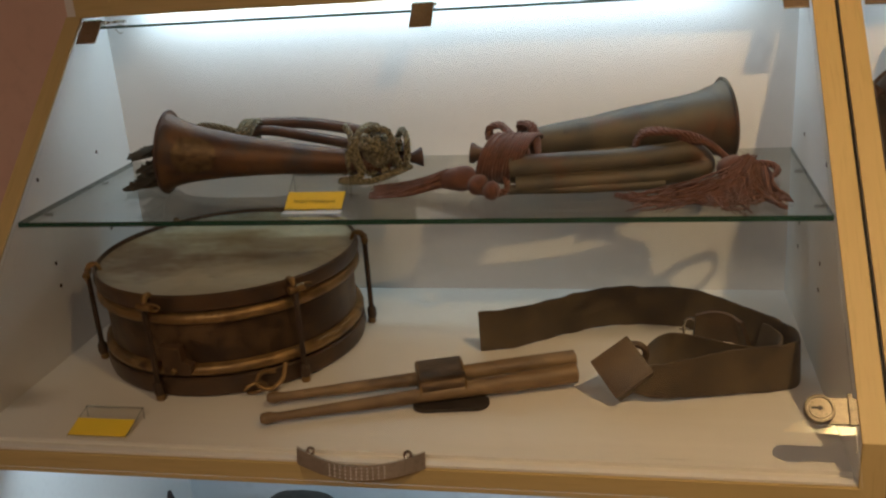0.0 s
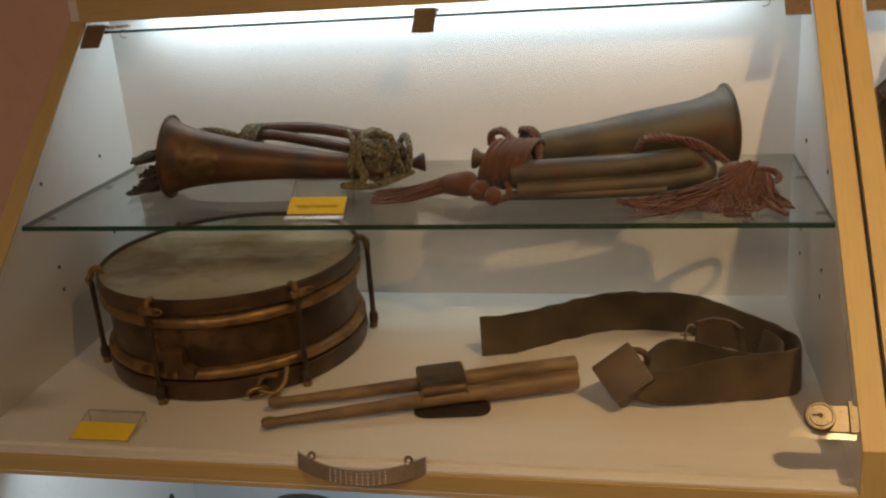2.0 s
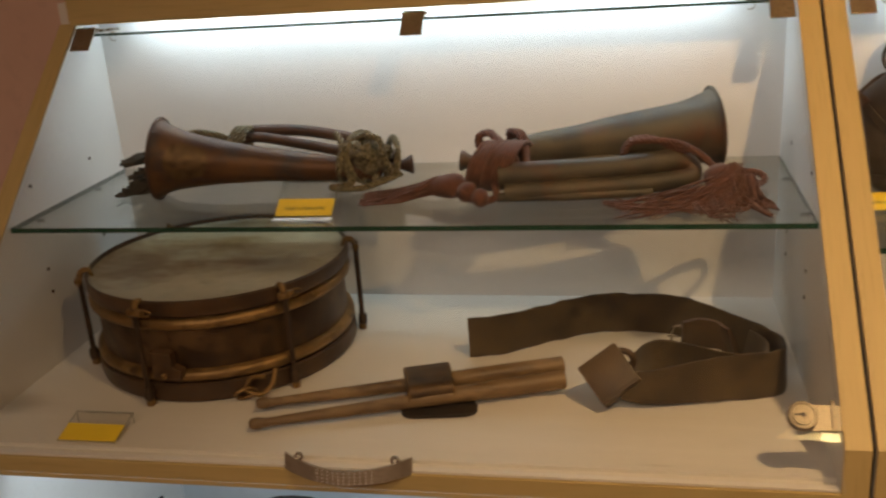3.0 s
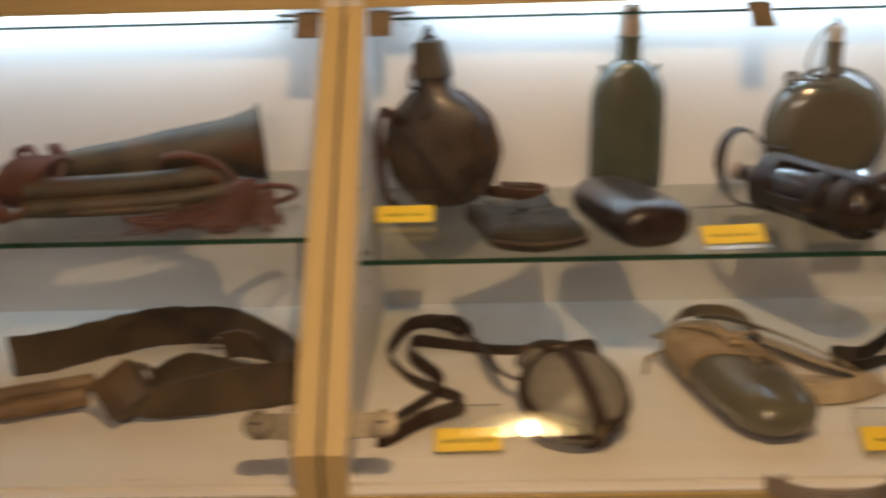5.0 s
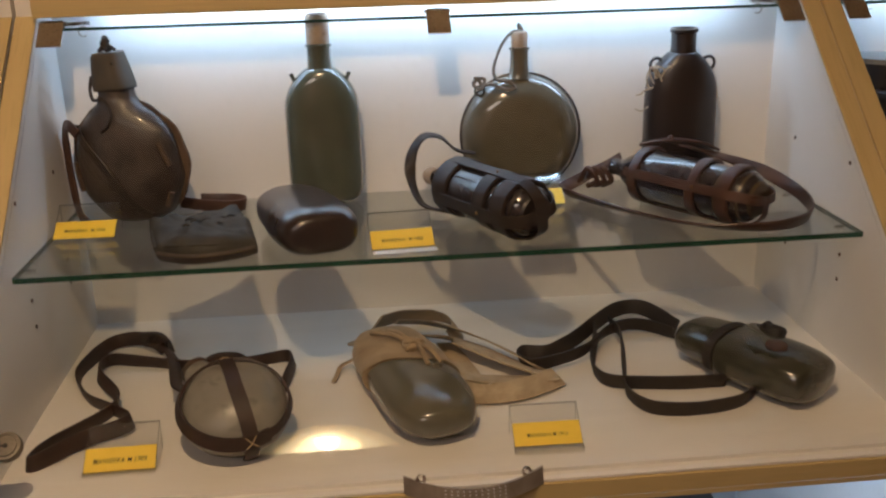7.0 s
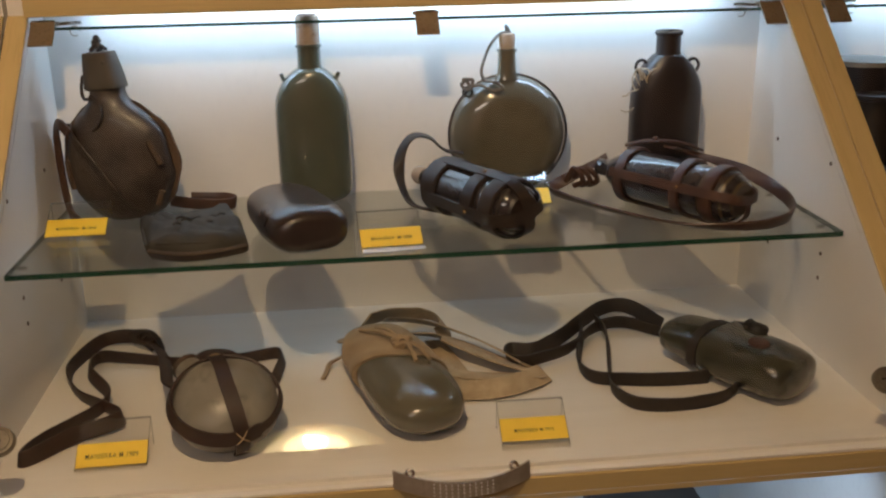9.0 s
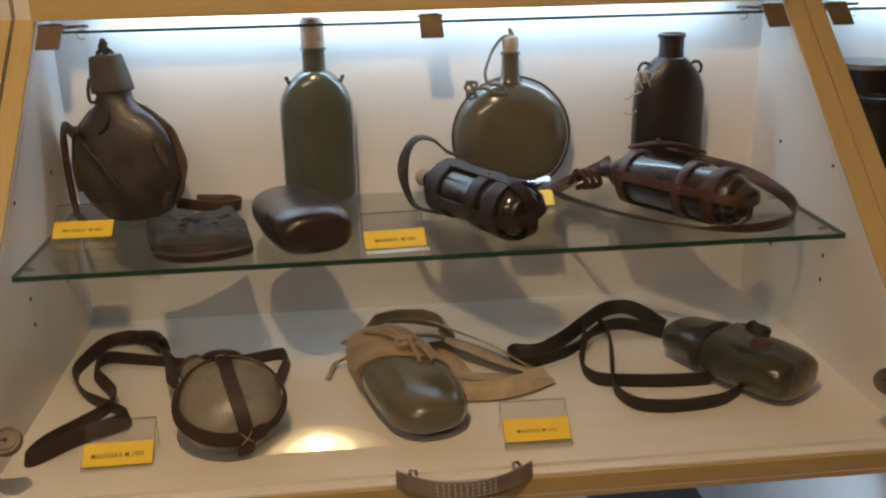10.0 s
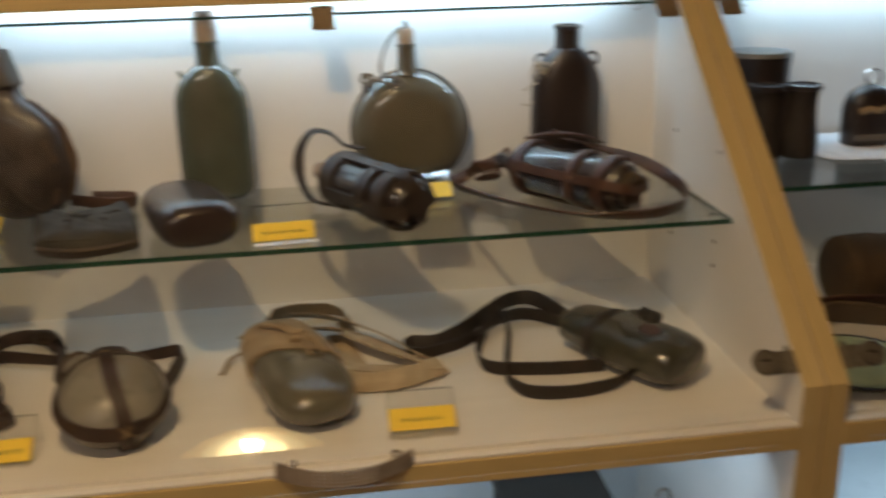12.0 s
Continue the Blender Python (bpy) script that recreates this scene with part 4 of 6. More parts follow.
    for k in range(3):
        rope([(0.755, -0.145 + 0.006 * k, z0 + 0.042), (0.765, -0.15 + 0.008 * k, z0 + 0.057), (0.79, -0.155 + 0.006 * k, z0 + 0.061), (0.82, -0.158, z0 + 0.058 - 0.004 * k), (0.84, -0.168, z0 + 0.05), (0.86, -0.178, z0 + 0.034), (0.872, -0.185, z0 + 0.022)], 0.0042, 8, bm=c2)
    rope([(0.862, -0.17, z0 + 0.022), (0.89, -0.15, z0 + 0.020), (0.916, -0.138, z0 + 0.014), (0.922, -0.15, z0 + 0.008), (0.90, -0.175, z0 + 0.006), (0.875, -0.185, z0 + 0.012)], 0.0042, 8, bm=c2)
    rope([(0.60, -0.185, z0 + 0.02), (0.605, -0.205, z0 + 0.008), (0.592, -0.218, z0 + 0.006), (0.575, -0.215, z0 + 0.008)], 0.0045, 8, bm=c2)
    rope([(0.875, -0.215, z0 + 0.02), (0.895, -0.235, z0 + 0.008), (0.905, -0.262, z0 + 0.005), (0.914, -0.277, z0 + 0.004)], 0.003, 8, bm=c2)
    part("cord", c2, RCORD, ob, "faded red cord")
    tassel_head(ob, [((0.588, -0.222, z0 + 0.011), 0.95), ((0.570, -0.205, z0 + 0.014), 1.15)], 0.0115, RCORD)
    part("tassel_bell", lathe(rounded([(0.006, 0.006, 0), (0.016, 0.014, 0.008), (0.0195, 0.016, 0.02), (0.017, 0.014, 0.032), (0.012, 0.011, 0.044)], 4), turn_to((0.566, -0.188, z0 + 0.0185), (-0.95, 0.12, -0.08)), 20, dent=0.001), RCORD, ob)
    part("tassel", fringe((0.53, -0.182, z0 + 0.016), (-0.96, -0.1, 0), 0.096, 130, 0.026, 0.0010, 8, z0 + 0.002, curl=0.009), RCORD, ob, "faded red tassel")
    part("tassel_knot", ball((0.868, -0.188, z0 + 0.022), 0.017, sx=1.2, lumps=0.003), RCORD, ob)
    fr = fringe((0.888, -0.205, z0 + 0.022), (-0.90, -0.30, 0), 0.150, 60, 0.028, 0.0009, 11, z0 + 0.001, curl=0.020)
    fringe((0.885, -0.20, z0 + 0.026), (-0.55, -0.75, 0), 0.085, 105, 0.034, 0.0009, 12, z0 + 0.001, bm=fr, curl=0.020)
    fringe((0.880, -0.195, z0 + 0.028), (-0.05, -0.95, 0), 0.062, 85, 0.030, 0.0009, 15, z0 + 0.001, bm=fr, curl=0.014)
    fringe((0.90, -0.19, z0 + 0.02), (0.1, -0.95, 0), 0.06, 25, 0.02, 0.0014, 13, z0 + 0.001, bm=fr, curl=0.01)
    part("loose_tassel", fr, RCORD, ob, "frayed faded red tassel")
    return ob


bugle_red()
label_tent(0.340, -0.262, SA, "TRĄBKI SYGNAŁOWE", letter=0.0062, foot=True)
label_tent(0.119, -0.452, 1.0, flat=True)

# ---- second case, glass shelf ----
def cord_ring(p, r, wire, m=None):
    m = m or Matrix.Translation(p)
    return tube([m @ Vector((r * math.cos(q), 0, r * math.sin(q))) for q in np.linspace(0, 2 * math.pi, 13)[:-1]], wire, 6, 2, closed=True)


def leather_flask():
    ob = thing("leather_covered_canteen", "round canteen in rubbed brown leather standing on glass shelf", "canteen", "canteens on the shelf")
    m = Matrix.Translation((1.109, -0.066, SB)) @ Matrix.Rotation(radians(-18), 4, "Z") @ Matrix.Rotation(radians(-5), 4, "Y")
    body = rounded([(0.030, 0.018, 0.0), (0.051, 0.028, 0.010), (0.0700, 0.0355, 0.045), (0.0727, 0.0370, 0.070), (0.0670, 0.0355, 0.104), (0.050, 0.031, 0.130), (0.031, 0.025, 0.147), (0.0235, 0.0212, 0.158), (0.0215, 0.020, 0.172)], 5)
    part("body", lathe(body, m, 44, 2.0, dent=0.0034), OLDHIDE, ob, "rubbed brown leather body", smooth="all")
    zs, rxs, rys = [[b[i] for b in body] for i in (2, 0, 1)]

    def face(x, z, out=0.0006):
        rx, ry = np.interp(z, zs, rxs), np.interp(z, zs, rys)
        y = -ry * math.sqrt(max(0.02, 1 - min(0.99, abs(x) / rx) ** 2))
        n = Vector((x / rx ** 2, y / ry ** 2, (z - 0.07) / 0.075 ** 2 * 0.8)).normalized()
        return m @ (Vector((x, y, z)) + n * out), m.to_3x3() @ n

    # stitched flange where the two halves meet
    ring = [(0.0758 * math.sin(q), 0.074 - 0.0745 * math.cos(q)) for q in np.linspace(-2.86, 2.86, 47)]
    rs = []
    for i, (x, z) in enumerate(ring):
        o = Vector((x, 0, z - 0.074)).normalized()
        w = 0.0058 + 0.0012 * math.sin(i * 1.3)
        c = Vector((x, 0.002, max(z, 0.004)))
        rs.append([m @ (c - o * 0.012 + Vector((0, s * 0.0032, 0))) for s in (-1, 1)] + [m @ (c + o * w + Vector((0, s * 0.0016, 0))) for s in (1, -1)])
    part("flange", skin(bmesh.new(), rs), LEATH, ob, "dark stitched leather flange")
    cap = [(0.0215, 0.020, 0.166), (0.0243, 0.022, 0.168), (0.0232, 0.0215, 0.180), (0.0192, 0.018, 0.207), (0.0178, 0.0168, 0.2115), (0.0165, 0.0158, 0.2128), (0.004, 0.004, 0.2135)]
    part("cap", lathe(rounded(cap, 3), m, 28, 3.0, dent=0.0014), CLOTHG, ob, "grey cloth-covered cap", smooth="all")
    part("cap_spot", ball((0, 0, 0), 0.0022, m=m @ Matrix.Translation((0.0125, -0.0165, 0.200)), segs=8), DARK, ob)
    kn = bmesh.new()
    for k in range(4):
        a = k * 1.7
        tube([m @ Vector(v) for v in ((0.011 * math.cos(a), 0.009 * math.sin(a), 0.2145), (0.004 * math.cos(a), 0.003 * math.sin(a), 0.220), (-0.005 * math.cos(a), 0.004 * math.sin(a), 0.226), (0.003 * math.sin(a), -0.004, 0.221), (0.006 * math.cos(a + 1), -0.006, 0.216))], 0.0024, 6, 4, bm=kn)
    ball((0, 0, 0), 0.0045, kn, m=m @ Matrix.Translation((0.0, 0, 0.229)), lumps=0.0012, segs=10)
    part("cap_knot", kn, LEATHD, ob, "knotted leather thong")
    way = curve([(-0.062, 0.124), (-0.048, 0.114), (-0.030, 0.094), (-0.014, 0.073), (0.000, 0.048), (0.014, 0.025), (0.028, 0.008)], 5)
    pts = [face(x, z) for x, z in way]
    part("diagonal_strap", lay([p for p, _ in pts], [n for _, n in pts], 0.0105, 0.0026), LEATHD, ob, "dark leather strap")
    for x0, z0, x1, z1 in ((0.0555, 0.100, 0.0635, 0.070), (-0.061, 0.082, -0.0615, 0.045), (0.058, 0.036, 0.049, 0.018)):
        loop = bmesh.new()
        pts = [face(x0 + (x1 - x0) * u, z0 + (z1 - z0) * u, 0.001) for u in (0, 0.33, 0.67, 1)]
        lay([p for p, _ in pts], [n for _, n in pts], 0.0075, 0.004, loop)
        part("stitch_loop", loop, LEATH, ob, "stitched brown leather loop")
        part("loop_stitching", tube([p + n * 0.0045 for p, n in pts], 0.0012, 6, 3), BOXB, ob, "tan stitching")
    way = curve([(-0.046, -0.030, 0.118), (-0.058, -0.024, 0.128), (-0.070, -0.014, 0.128), (-0.081, -0.006, 0.108), (-0.086, -0.004, 0.07), (-0.086, -0.006, 0.03), (-0.077, -0.016, 0.011), (-0.058, -0.03, 0.004)], 7)
    part("side_strap", lay([m @ Vector(v) for v in way], [m.to_3x3() @ Vector((-0.30, -0.93, 0.3 if v[2] > 0.11 else 0.0)) for v in way], 0.0125, 0.003), LEATHR, ob, "red-brown leather strap")
    part("shelf_strap", ribbon([(1.155, -0.045, SB + 0.012), (1.19, -0.058, SB + 0.0095), (1.226, -0.068, SB + 0.009), (1.241, -0.055, SB + 0.009), (1.225, -0.036, SB + 0.009), (1.18, -0.03, SB + 0.01)], 0.016, 0.003, 8, stand=0.9), LEATHR, ob, "red-brown leather strap")
    cord = tube([face(x, z, 0.002)[0] for x, z in ((-0.012, 0.160), (0.000, 0.150), (0.004, 0.138), (-0.001, 0.126), (-0.010, 0.120))], 0.0026, 8)
    tube([m @ Vector(v) for v in ((-0.024, -0.008, 0.186), (-0.0285, -0.010, 0.170), (-0.024, -0.016, 0.158), (-0.010, -0.0245, 0.158))], 0.0022, 8, bm=cord)
    part("neck_cord", cord, LEATHD, ob, "dark leather thong")
    return ob


leather_flask()


def hide_pouch():
    ob = thing("leather_pouch", "flat grey cracked leather pouch lying on the glass shelf", "pouch")
    c = Vector((1.202, -0.198, SB))
    outl = [(1.134, -0.148), (1.140, -0.140), (1.185, -0.128), (1.232, -0.108), (1.242, -0.112), (1.262, -0.180), (1.272, -0.238), (1.268, -0.248), (1.215, -0.266), (1.172, -0.252), (1.160, -0.245), (1.148, -0.200)]
    line = curve([(x, y, 0) for x, y in outl], 4, closed=True)
    rings = []
    for k, (s, z) in enumerate(((0.90, 0.0), (0.985, 0.002), (1.0, 0.007), (0.985, 0.013), (0.95, 0.018), (0.90, 0.021), (0.83, 0.023), (0.75, 0.0235), (0.66, 0.024), (0.56, 0.0235), (0.45, 0.024), (0.33, 0.0235), (0.2, 0.024), (0.05, 0.024))):
        ring = []
        for p in line:
            q = Vector((c.x + (p[0] - c.x) * s, c.y + (p[1] - c.y) * s, SB))
            ring.append(q + Vector((0, 0, z * (1 + 0.42 * noise.noise(q * 38)) + (0.006 * noise.noise(q * 75) + 0.003 * noise.noise(q * 190) if z > 0.016 else 0))))
        rings.append(ring)
    part("body", skin(bmesh.new(), rings), POUCH, ob, "cracked grey leather", smooth="all")
    rng = random.Random(5)
    for k in range(9):
        x, y = 1.188 + 0.012 * (k % 5) + rng.uniform(-.004, .004), -0.178 - 0.018 * (k // 5) - 0.006 * (k % 3) + 0.003 * (k % 5)
        z = SB + 0.0262 + 0.006 * noise.noise(Vector((x, y, SB)) * 75)
        tr = tube([(x - rng.uniform(.003, .006), y - 0.002, z - 0.001), (x, y, z + 0.0005), (x + 0.005, y + rng.uniform(0, .003), z - 0.001)], 0.0016, 6)
        part("tear", tr, DARK, ob, "dark torn slit")
    edge = [(1.164, -0.250, SB + 0.006), (1.19, -0.262, SB + 0.0055), (1.215, -0.2675, SB + 0.006), (1.245, -0.2595, SB + 0.006), (1.270, -0.248, SB + 0.007)]
    part("open_edge", ribbon(edge, 0.015, 0.005, 8, stand=0.55), BELT, ob, "brown open edge")
    for y0, r in ((-0.2555, 0.0016), (-0.1365, 0.0022)):
        part("rolled_hem", tube([(1.172, y0 + 0.006, SB + 0.0175), (1.20, y0 - 0.003, SB + 0.0195), (1.232, y0 - 0.001, SB + 0.0185), (1.262, y0 + 0.012, SB + 0.0165)] if y0 < -0.2 else [(1.140, -0.146, SB + 0.013), (1.146, -0.19, SB + 0.014), (1.158, -0.24, SB + 0.012)], r, 8), POUCH, ob)
    return ob


hide_pouch()


def brown_cup():
    ob = thing("canteen_cup", "glossy dark brown enamel canteen cup lying on glass shelf", "cup")
    m = turn_to((1.326, -0.198, SB + 0.0275), (0.30, -0.95, 0.0), (0, 0, 1)) @ Matrix.Scale(0.95, 4)
    prof = rounded([(0.020, 0.012, -0.083), (0.038, 0.0225, -0.079), (0.047, 0.0265, -0.055), (0.0505, 0.0288, 0.0), (0.0510, 0.0295, 0.040), (0.0495, 0.0285, 0.060), (0.0445, 0.0255, 0.075), (0.034, 0.0195, 0.0835), (0.014, 0.008, 0.0865)], 5)
    part("body", lathe(prof, m, 52, 2.5, dent=0.0016), BROWNE, ob, "glossy dark brown enamel")
    return ob


brown_cup()


def tall_flask(x, y, z, hw, ht, top, neck_r, material, label, shoulder=0.055):
    ob = thing("enamel_flask", label, "flask", "canteens on the shelf")
    m = Matrix.Translation((x, y, z))
    body = [(hw * 0.62, ht * 0.6, 0.0), (hw * 0.90, ht * 0.92, 0.008), (hw, ht, 0.024), (hw * 1.01, ht, 0.06), (hw, ht, top - shoulder), (hw * 0.93, ht * 0.97, top - shoulder * 0.62), (hw * 0.74, ht * 0.88, top - shoulder * 0.3), (hw * 0.50, ht * 0.74, top - shoulder * 0.09), (neck_r * 1.12, neck_r * 1.10, top)]
    prof = rounded([(*b, 2.5) for b in body] , 5)
    prof[-1] = (neck_r * 1.05, neck_r * 1.05, top, 2.0)
    part("body", lathe(prof + [(neck_r, neck_r, top + 0.008, 2.0), (neck_r, neck_r, top + 0.026, 2.0)], m, 48), material, ob)
    part("lip", lathe([(neck_r, neck_r, top + 0.025), (neck_r * 1.13, neck_r * 1.13, top + 0.0265), (neck_r * 1.13, neck_r * 1.13, top + 0.0295), (neck_r * 0.9, neck_r * 0.9, top + 0.031), (neck_r * 0.85, neck_r * 0.85, top + 0.02)], m, 28), material, ob)
    return ob, m


fl, fm = tall_flask(1.349, -0.034, SB, 0.0485, 0.029, 0.180, 0.0152, GREENE, "tall green enamel flask with cork standing on glass shelf")
part("cork", lathe([(0.0125, 0.0125, 0.205), (0.0150, 0.0150, 0.211), (0.0152, 0.0152, 0.243), (0.014, 0.014, 0.2465), (0.002, 0.002, 0.247)], fm, 24, dent=0.0004), CORK, fl, "worn cork")
part("cork_top", lathe([(0.0125, 0.0125, 0.2455), (0.0120, 0.0120, 0.2478), (0.009, 0.009, 0.2484), (0.001, 0.001, 0.2484)], fm, 24, dent=0.0006), CORKD, fl, "dark top of the cork")
for s in (-1, 1):
    part("lug", tube([fm @ Vector((s * 0.032, -0.004, 0.160)), fm @ Vector((s * 0.035, -0.005, 0.168)), fm @ Vector((s * 0.0375, -0.006, 0.1735))], 0.0027, 8), GREENE, fl)

fl, fm = tall_flask(1.832, -0.034, SB, 0.0488, 0.028, 0.182, 0.0165, BLACKE, "tall black enamel flask with tied string standing on glass shelf", 0.06)
for s in (-1, 1):
    part("lug", tube([fm @ Vector((s * (0.036 + 0.008 * math.cos(q)), 0, 0.166 + 0.009 * math.sin(q))) for q in np.linspace(0, 6.28, 11)[:-1]], 0.0022, 6, 2, closed=True), BLACKE, fl)
part("worn_lip", tube([fm @ Vector((0.0172 * math.cos(q), 0.0172 * math.sin(q), 0.2125)) for q in np.linspace(0, 6.2832, 25)[:-1]], 0.0011, 6, 1, closed=True), GREYST, fl, "grey worn lip")
st = bmesh.new()
for k in range(5):
    tube([fm @ Vector((-0.040 + 0.012 * math.cos(q + k) + 0.003 * k, -0.012 - 0.002 * k, 0.150 + 0.016 * math.sin(q * (1 + 0.1 * k)))) for q in np.linspace(0, 5, 8)], 0.0011, 5, 4, bm=st)
tube([fm @ Vector(v) for v in ((-0.043, -0.014, 0.138), (-0.055, -0.016, 0.135), (-0.060, -0.015, 0.130), (-0.066, -0.014, 0.129))], 0.0011, 5, bm=st)
tube([fm @ Vector(v) for v in ((-0.047, -0.01, 0.112), (-0.058, -0.012, 0.107), (-0.066, -0.012, 0.110))], 0.0009, 5, bm=st)
part("string", st, STRING, fl, "pale tied string")


def round_canteen():
    ob = thing("round_enamel_canteen", "round olive enamel canteen with corded stopper on glass shelf", "canteen", "canteens on the shelf")
    c = Vector((1.612, -0.036, SB + 0.0815))
    m = turn_to(c, (0.0, -1, 0.03), (0, 0, 1))
    prof = rounded([(0.002, 0.002, 0.028), (0.045, 0.045, 0.0265), (0.062, 0.062, 0.0215), (0.074, 0.074, 0.012), (0.0795, 0.0795, 0.002), (0.0805, 0.0805, -0.001), (0.0795, 0.0795, -0.004), (0.073, 0.073, -0.014), (0.05, 0.05, -0.024), (0.002, 0.002, -0.025)], 5)
    part("body", lathe(prof, m, 64), OLIVE, ob, "glossy olive enamel body")
    part("seam", tube([m @ Vector((0.0808 * math.cos(q), 0.0808 * math.sin(q), -0.001)) for q in np.linspace(0, 2 * math.pi, 49)[:-1]], 0.0022, 6, 1, closed=True), BROWNE, ob)
    nm = Matrix.Translation((c.x - 0.002, c.y, 0))
    part("neck", lathe([(0.018, 0.015, SB + 0.156), (0.0135, 0.013, SB + 0.162), (0.0122, 0.0122, SB + 0.172), (0.0118, 0.0118, SB + 0.192), (0.0135, 0.0135, SB + 0.193), (0.0135, 0.0135, SB + 0.196), (0.011, 0.011, SB + 0.197)], nm, 28), OLIVE, ob)
    part("stopper", lathe([(0.0108, 0.0108, SB + 0.195), (0.0112, 0.0112, SB + 0.214), (0.0095, 0.0095, SB + 0.2165), (0.001, 0.001, SB + 0.217)], nm, 24, dent=0.0004), CORK, ob, "pale grey-brown worn stopper")
    z = SB
    cd = rope([(1.610, -0.036, z + 0.218), (1.609, -0.036, z + 0.226), (1.613, -0.038, z + 0.217), (1.600, -0.04, z + 0.216), (1.585, -0.045, z + 0.200), (1.574, -0.05, z + 0.172), (1.578, -0.056, z + 0.158), (1.592, -0.06, z + 0.156), (1.600, -0.062, z + 0.148), (1.588, -0.062, z + 0.146), (1.572, -0.056, z + 0.152), (1.558, -0.05, z + 0.150)], 0.0023, 8)
    rope([(1.558, -0.05, z + 0.150), (1.553, -0.05, z + 0.158), (1.547, -0.05, z + 0.152), (1.556, -0.054, z + 0.146), (1.562, -0.05, z + 0.158), (1.548, -0.05, z + 0.160)], 0.0024, 8, bm=cd)
    part("cord", cd, GREYST, ob, "grey cord from stopper to lug")
    part("lug", cord_ring((1.556, -0.044, z + 0.142), 0.006, 0.0018), OLIVE, ob)
    em = bmesh.new()
    for r in (0.0125, 0.0095):
        tube([m @ Vector((r * math.cos(q), r * 1.05 * math.sin(q), 0.0281)) for q in np.linspace(0, 6.28, 25)[:-1]], 0.0004, 5, 1, bm=em, closed=True)
    for k in range(3):
        slab(m @ Matrix.Translation((0, -0.004 + 0.004 * k, 0.0281)), 0.011, 0.0012, 0.0008, em)
    part("embossed_mark", em, GREYG, ob, "faint embossed mark")
    return ob


round_canteen()


def harness_bottle(a, b, r, strap_mat, glass_mat, label, seed, base_mat):
    """A bottle lying in a leather harness: sleeve straps along it, rings round it, a cup of straps at its foot."""
    a, b = Vector(a), Vector(b)
    ob = thing("harnessed_bottle", label, "bottle", "bottles in leather harness")
    m, L = turn_to(a, b - a), (b - a).length
    prof = rounded([(0.011, 0.011, -0.012), (0.012, 0.012, 0.004), (0.022, 0.020, 0.018), (r * 0.95, r * 0.9, 0.040), (r, r * 0.95, 0.06), (r, r * 0.95, L - 0.035), (r * 0.93, r * 0.88, L - 0.014), (r * 0.6, r * 0.55, L - 0.002), (0.004, 0.004, L)], 5)
    part("bottle", lathe(prof, m, 36), glass_mat, ob, "dark glossy bottle")
    part("bottle_foot", lathe([(r * 1.003, r * 0.953, L - 0.045), (r * 1.003, r * 0.953, L - 0.034), (r * 0.94, r * 0.89, L - 0.0135), (r * 0.62, r * 0.57, L - 0.001), (0.004, 0.004, L + 0.0005)], m, 36), base_mat, ob)
    if seed == 1:
        part("cork", lathe([(0.0105, 0.0105, -0.026), (0.012, 0.012, -0.022), (0.0115, 0.0115, -0.008)], m, 18, dent=0.0005), CORK, ob, "worn cork")

    def ring(z, w, k=1.05, th=0.003):
        line = [m @ Vector((r * k * math.cos(q), r * 0.95 * k * math.sin(q), z)) for q in np.linspace(0, 2 * math.pi, 29)[:-1]]
        bm2, rs = bmesh.new(), []
        ax = (b - a).normalized()
        for p in line:
            o = (p - (m @ Vector((0, 0, z)))).normalized()
            sway = ax * 0.0022 * noise.noise(p * 45)
            bulge = th * (1 + 0.45 * noise.noise(p * 110))
            rs.append([p - ax * w / 2 + sway, p + ax * w / 2 + sway, p + ax * w * 0.46 + sway + o * bulge, p + sway + o * (bulge + 0.0006), p - ax * w * 0.46 + sway + o * bulge])
        return skin(bm2, rs, False, True)

    for z, w in ((0.046, 0.028), (L * 0.66, 0.021)) if seed == 1 else ((0.046, 0.013), (L * 0.64, 0.013)):
        part("ring_strap", ring(z, w), strap_mat, ob)
    for k, q in enumerate((0.30, 1.75, 3.35, 4.9) if seed == 1 else (0.1, 2.9, 4.7)):
        pts = []
        for z in np.linspace(0.028, L - 0.016, 8):
            rr = np.interp(z, [0.018, 0.04, 0.06, L - 0.035, L - 0.014], [r * .68, r, r * 1.02, r * 1.03, r * 0.97]) + 0.002
            pts.append(m @ Vector((rr * math.cos(q), rr * 0.95 * math.sin(q), z)))
        pts.append(m @ Vector((r * 0.62 * math.cos(q), r * 0.58 * math.sin(q), L + 0.004)))
        pts.append(m @ Vector((0.0, 0.0, L + 0.007)))
        bm2, rs = bmesh.new(), []
        t = Vector((-math.sin(q), math.cos(q), 0))
        tw = (m.to_3x3() @ t) * (0.0078 if seed == 1 else 0.0058)
        o = m.to_3x3() @ Vector((math.cos(q), math.sin(q), 0.15))
        for p in curve([tuple(p) for p in pts], 3):
            p = Vector(p)
            rs.append([p - tw, p + tw, p + tw + o * 0.0026, p - tw + o * 0.0026])
        part("long_strap", skin(bm2, rs), strap_mat, ob)
        part("rivet", ball(m @ Vector(((r * 1.05 + 0.004) * math.cos(q), (r * 1.0 + 0.004) * math.sin(q), L * 0.66)), 0.0024, segs=8), BRASS, ob)
    part("foot_strap", ring(L - 0.030, 0.024 if seed == 1 else 0.016, 1.035, 0.0035), strap_mat, ob)
    return ob, m, L


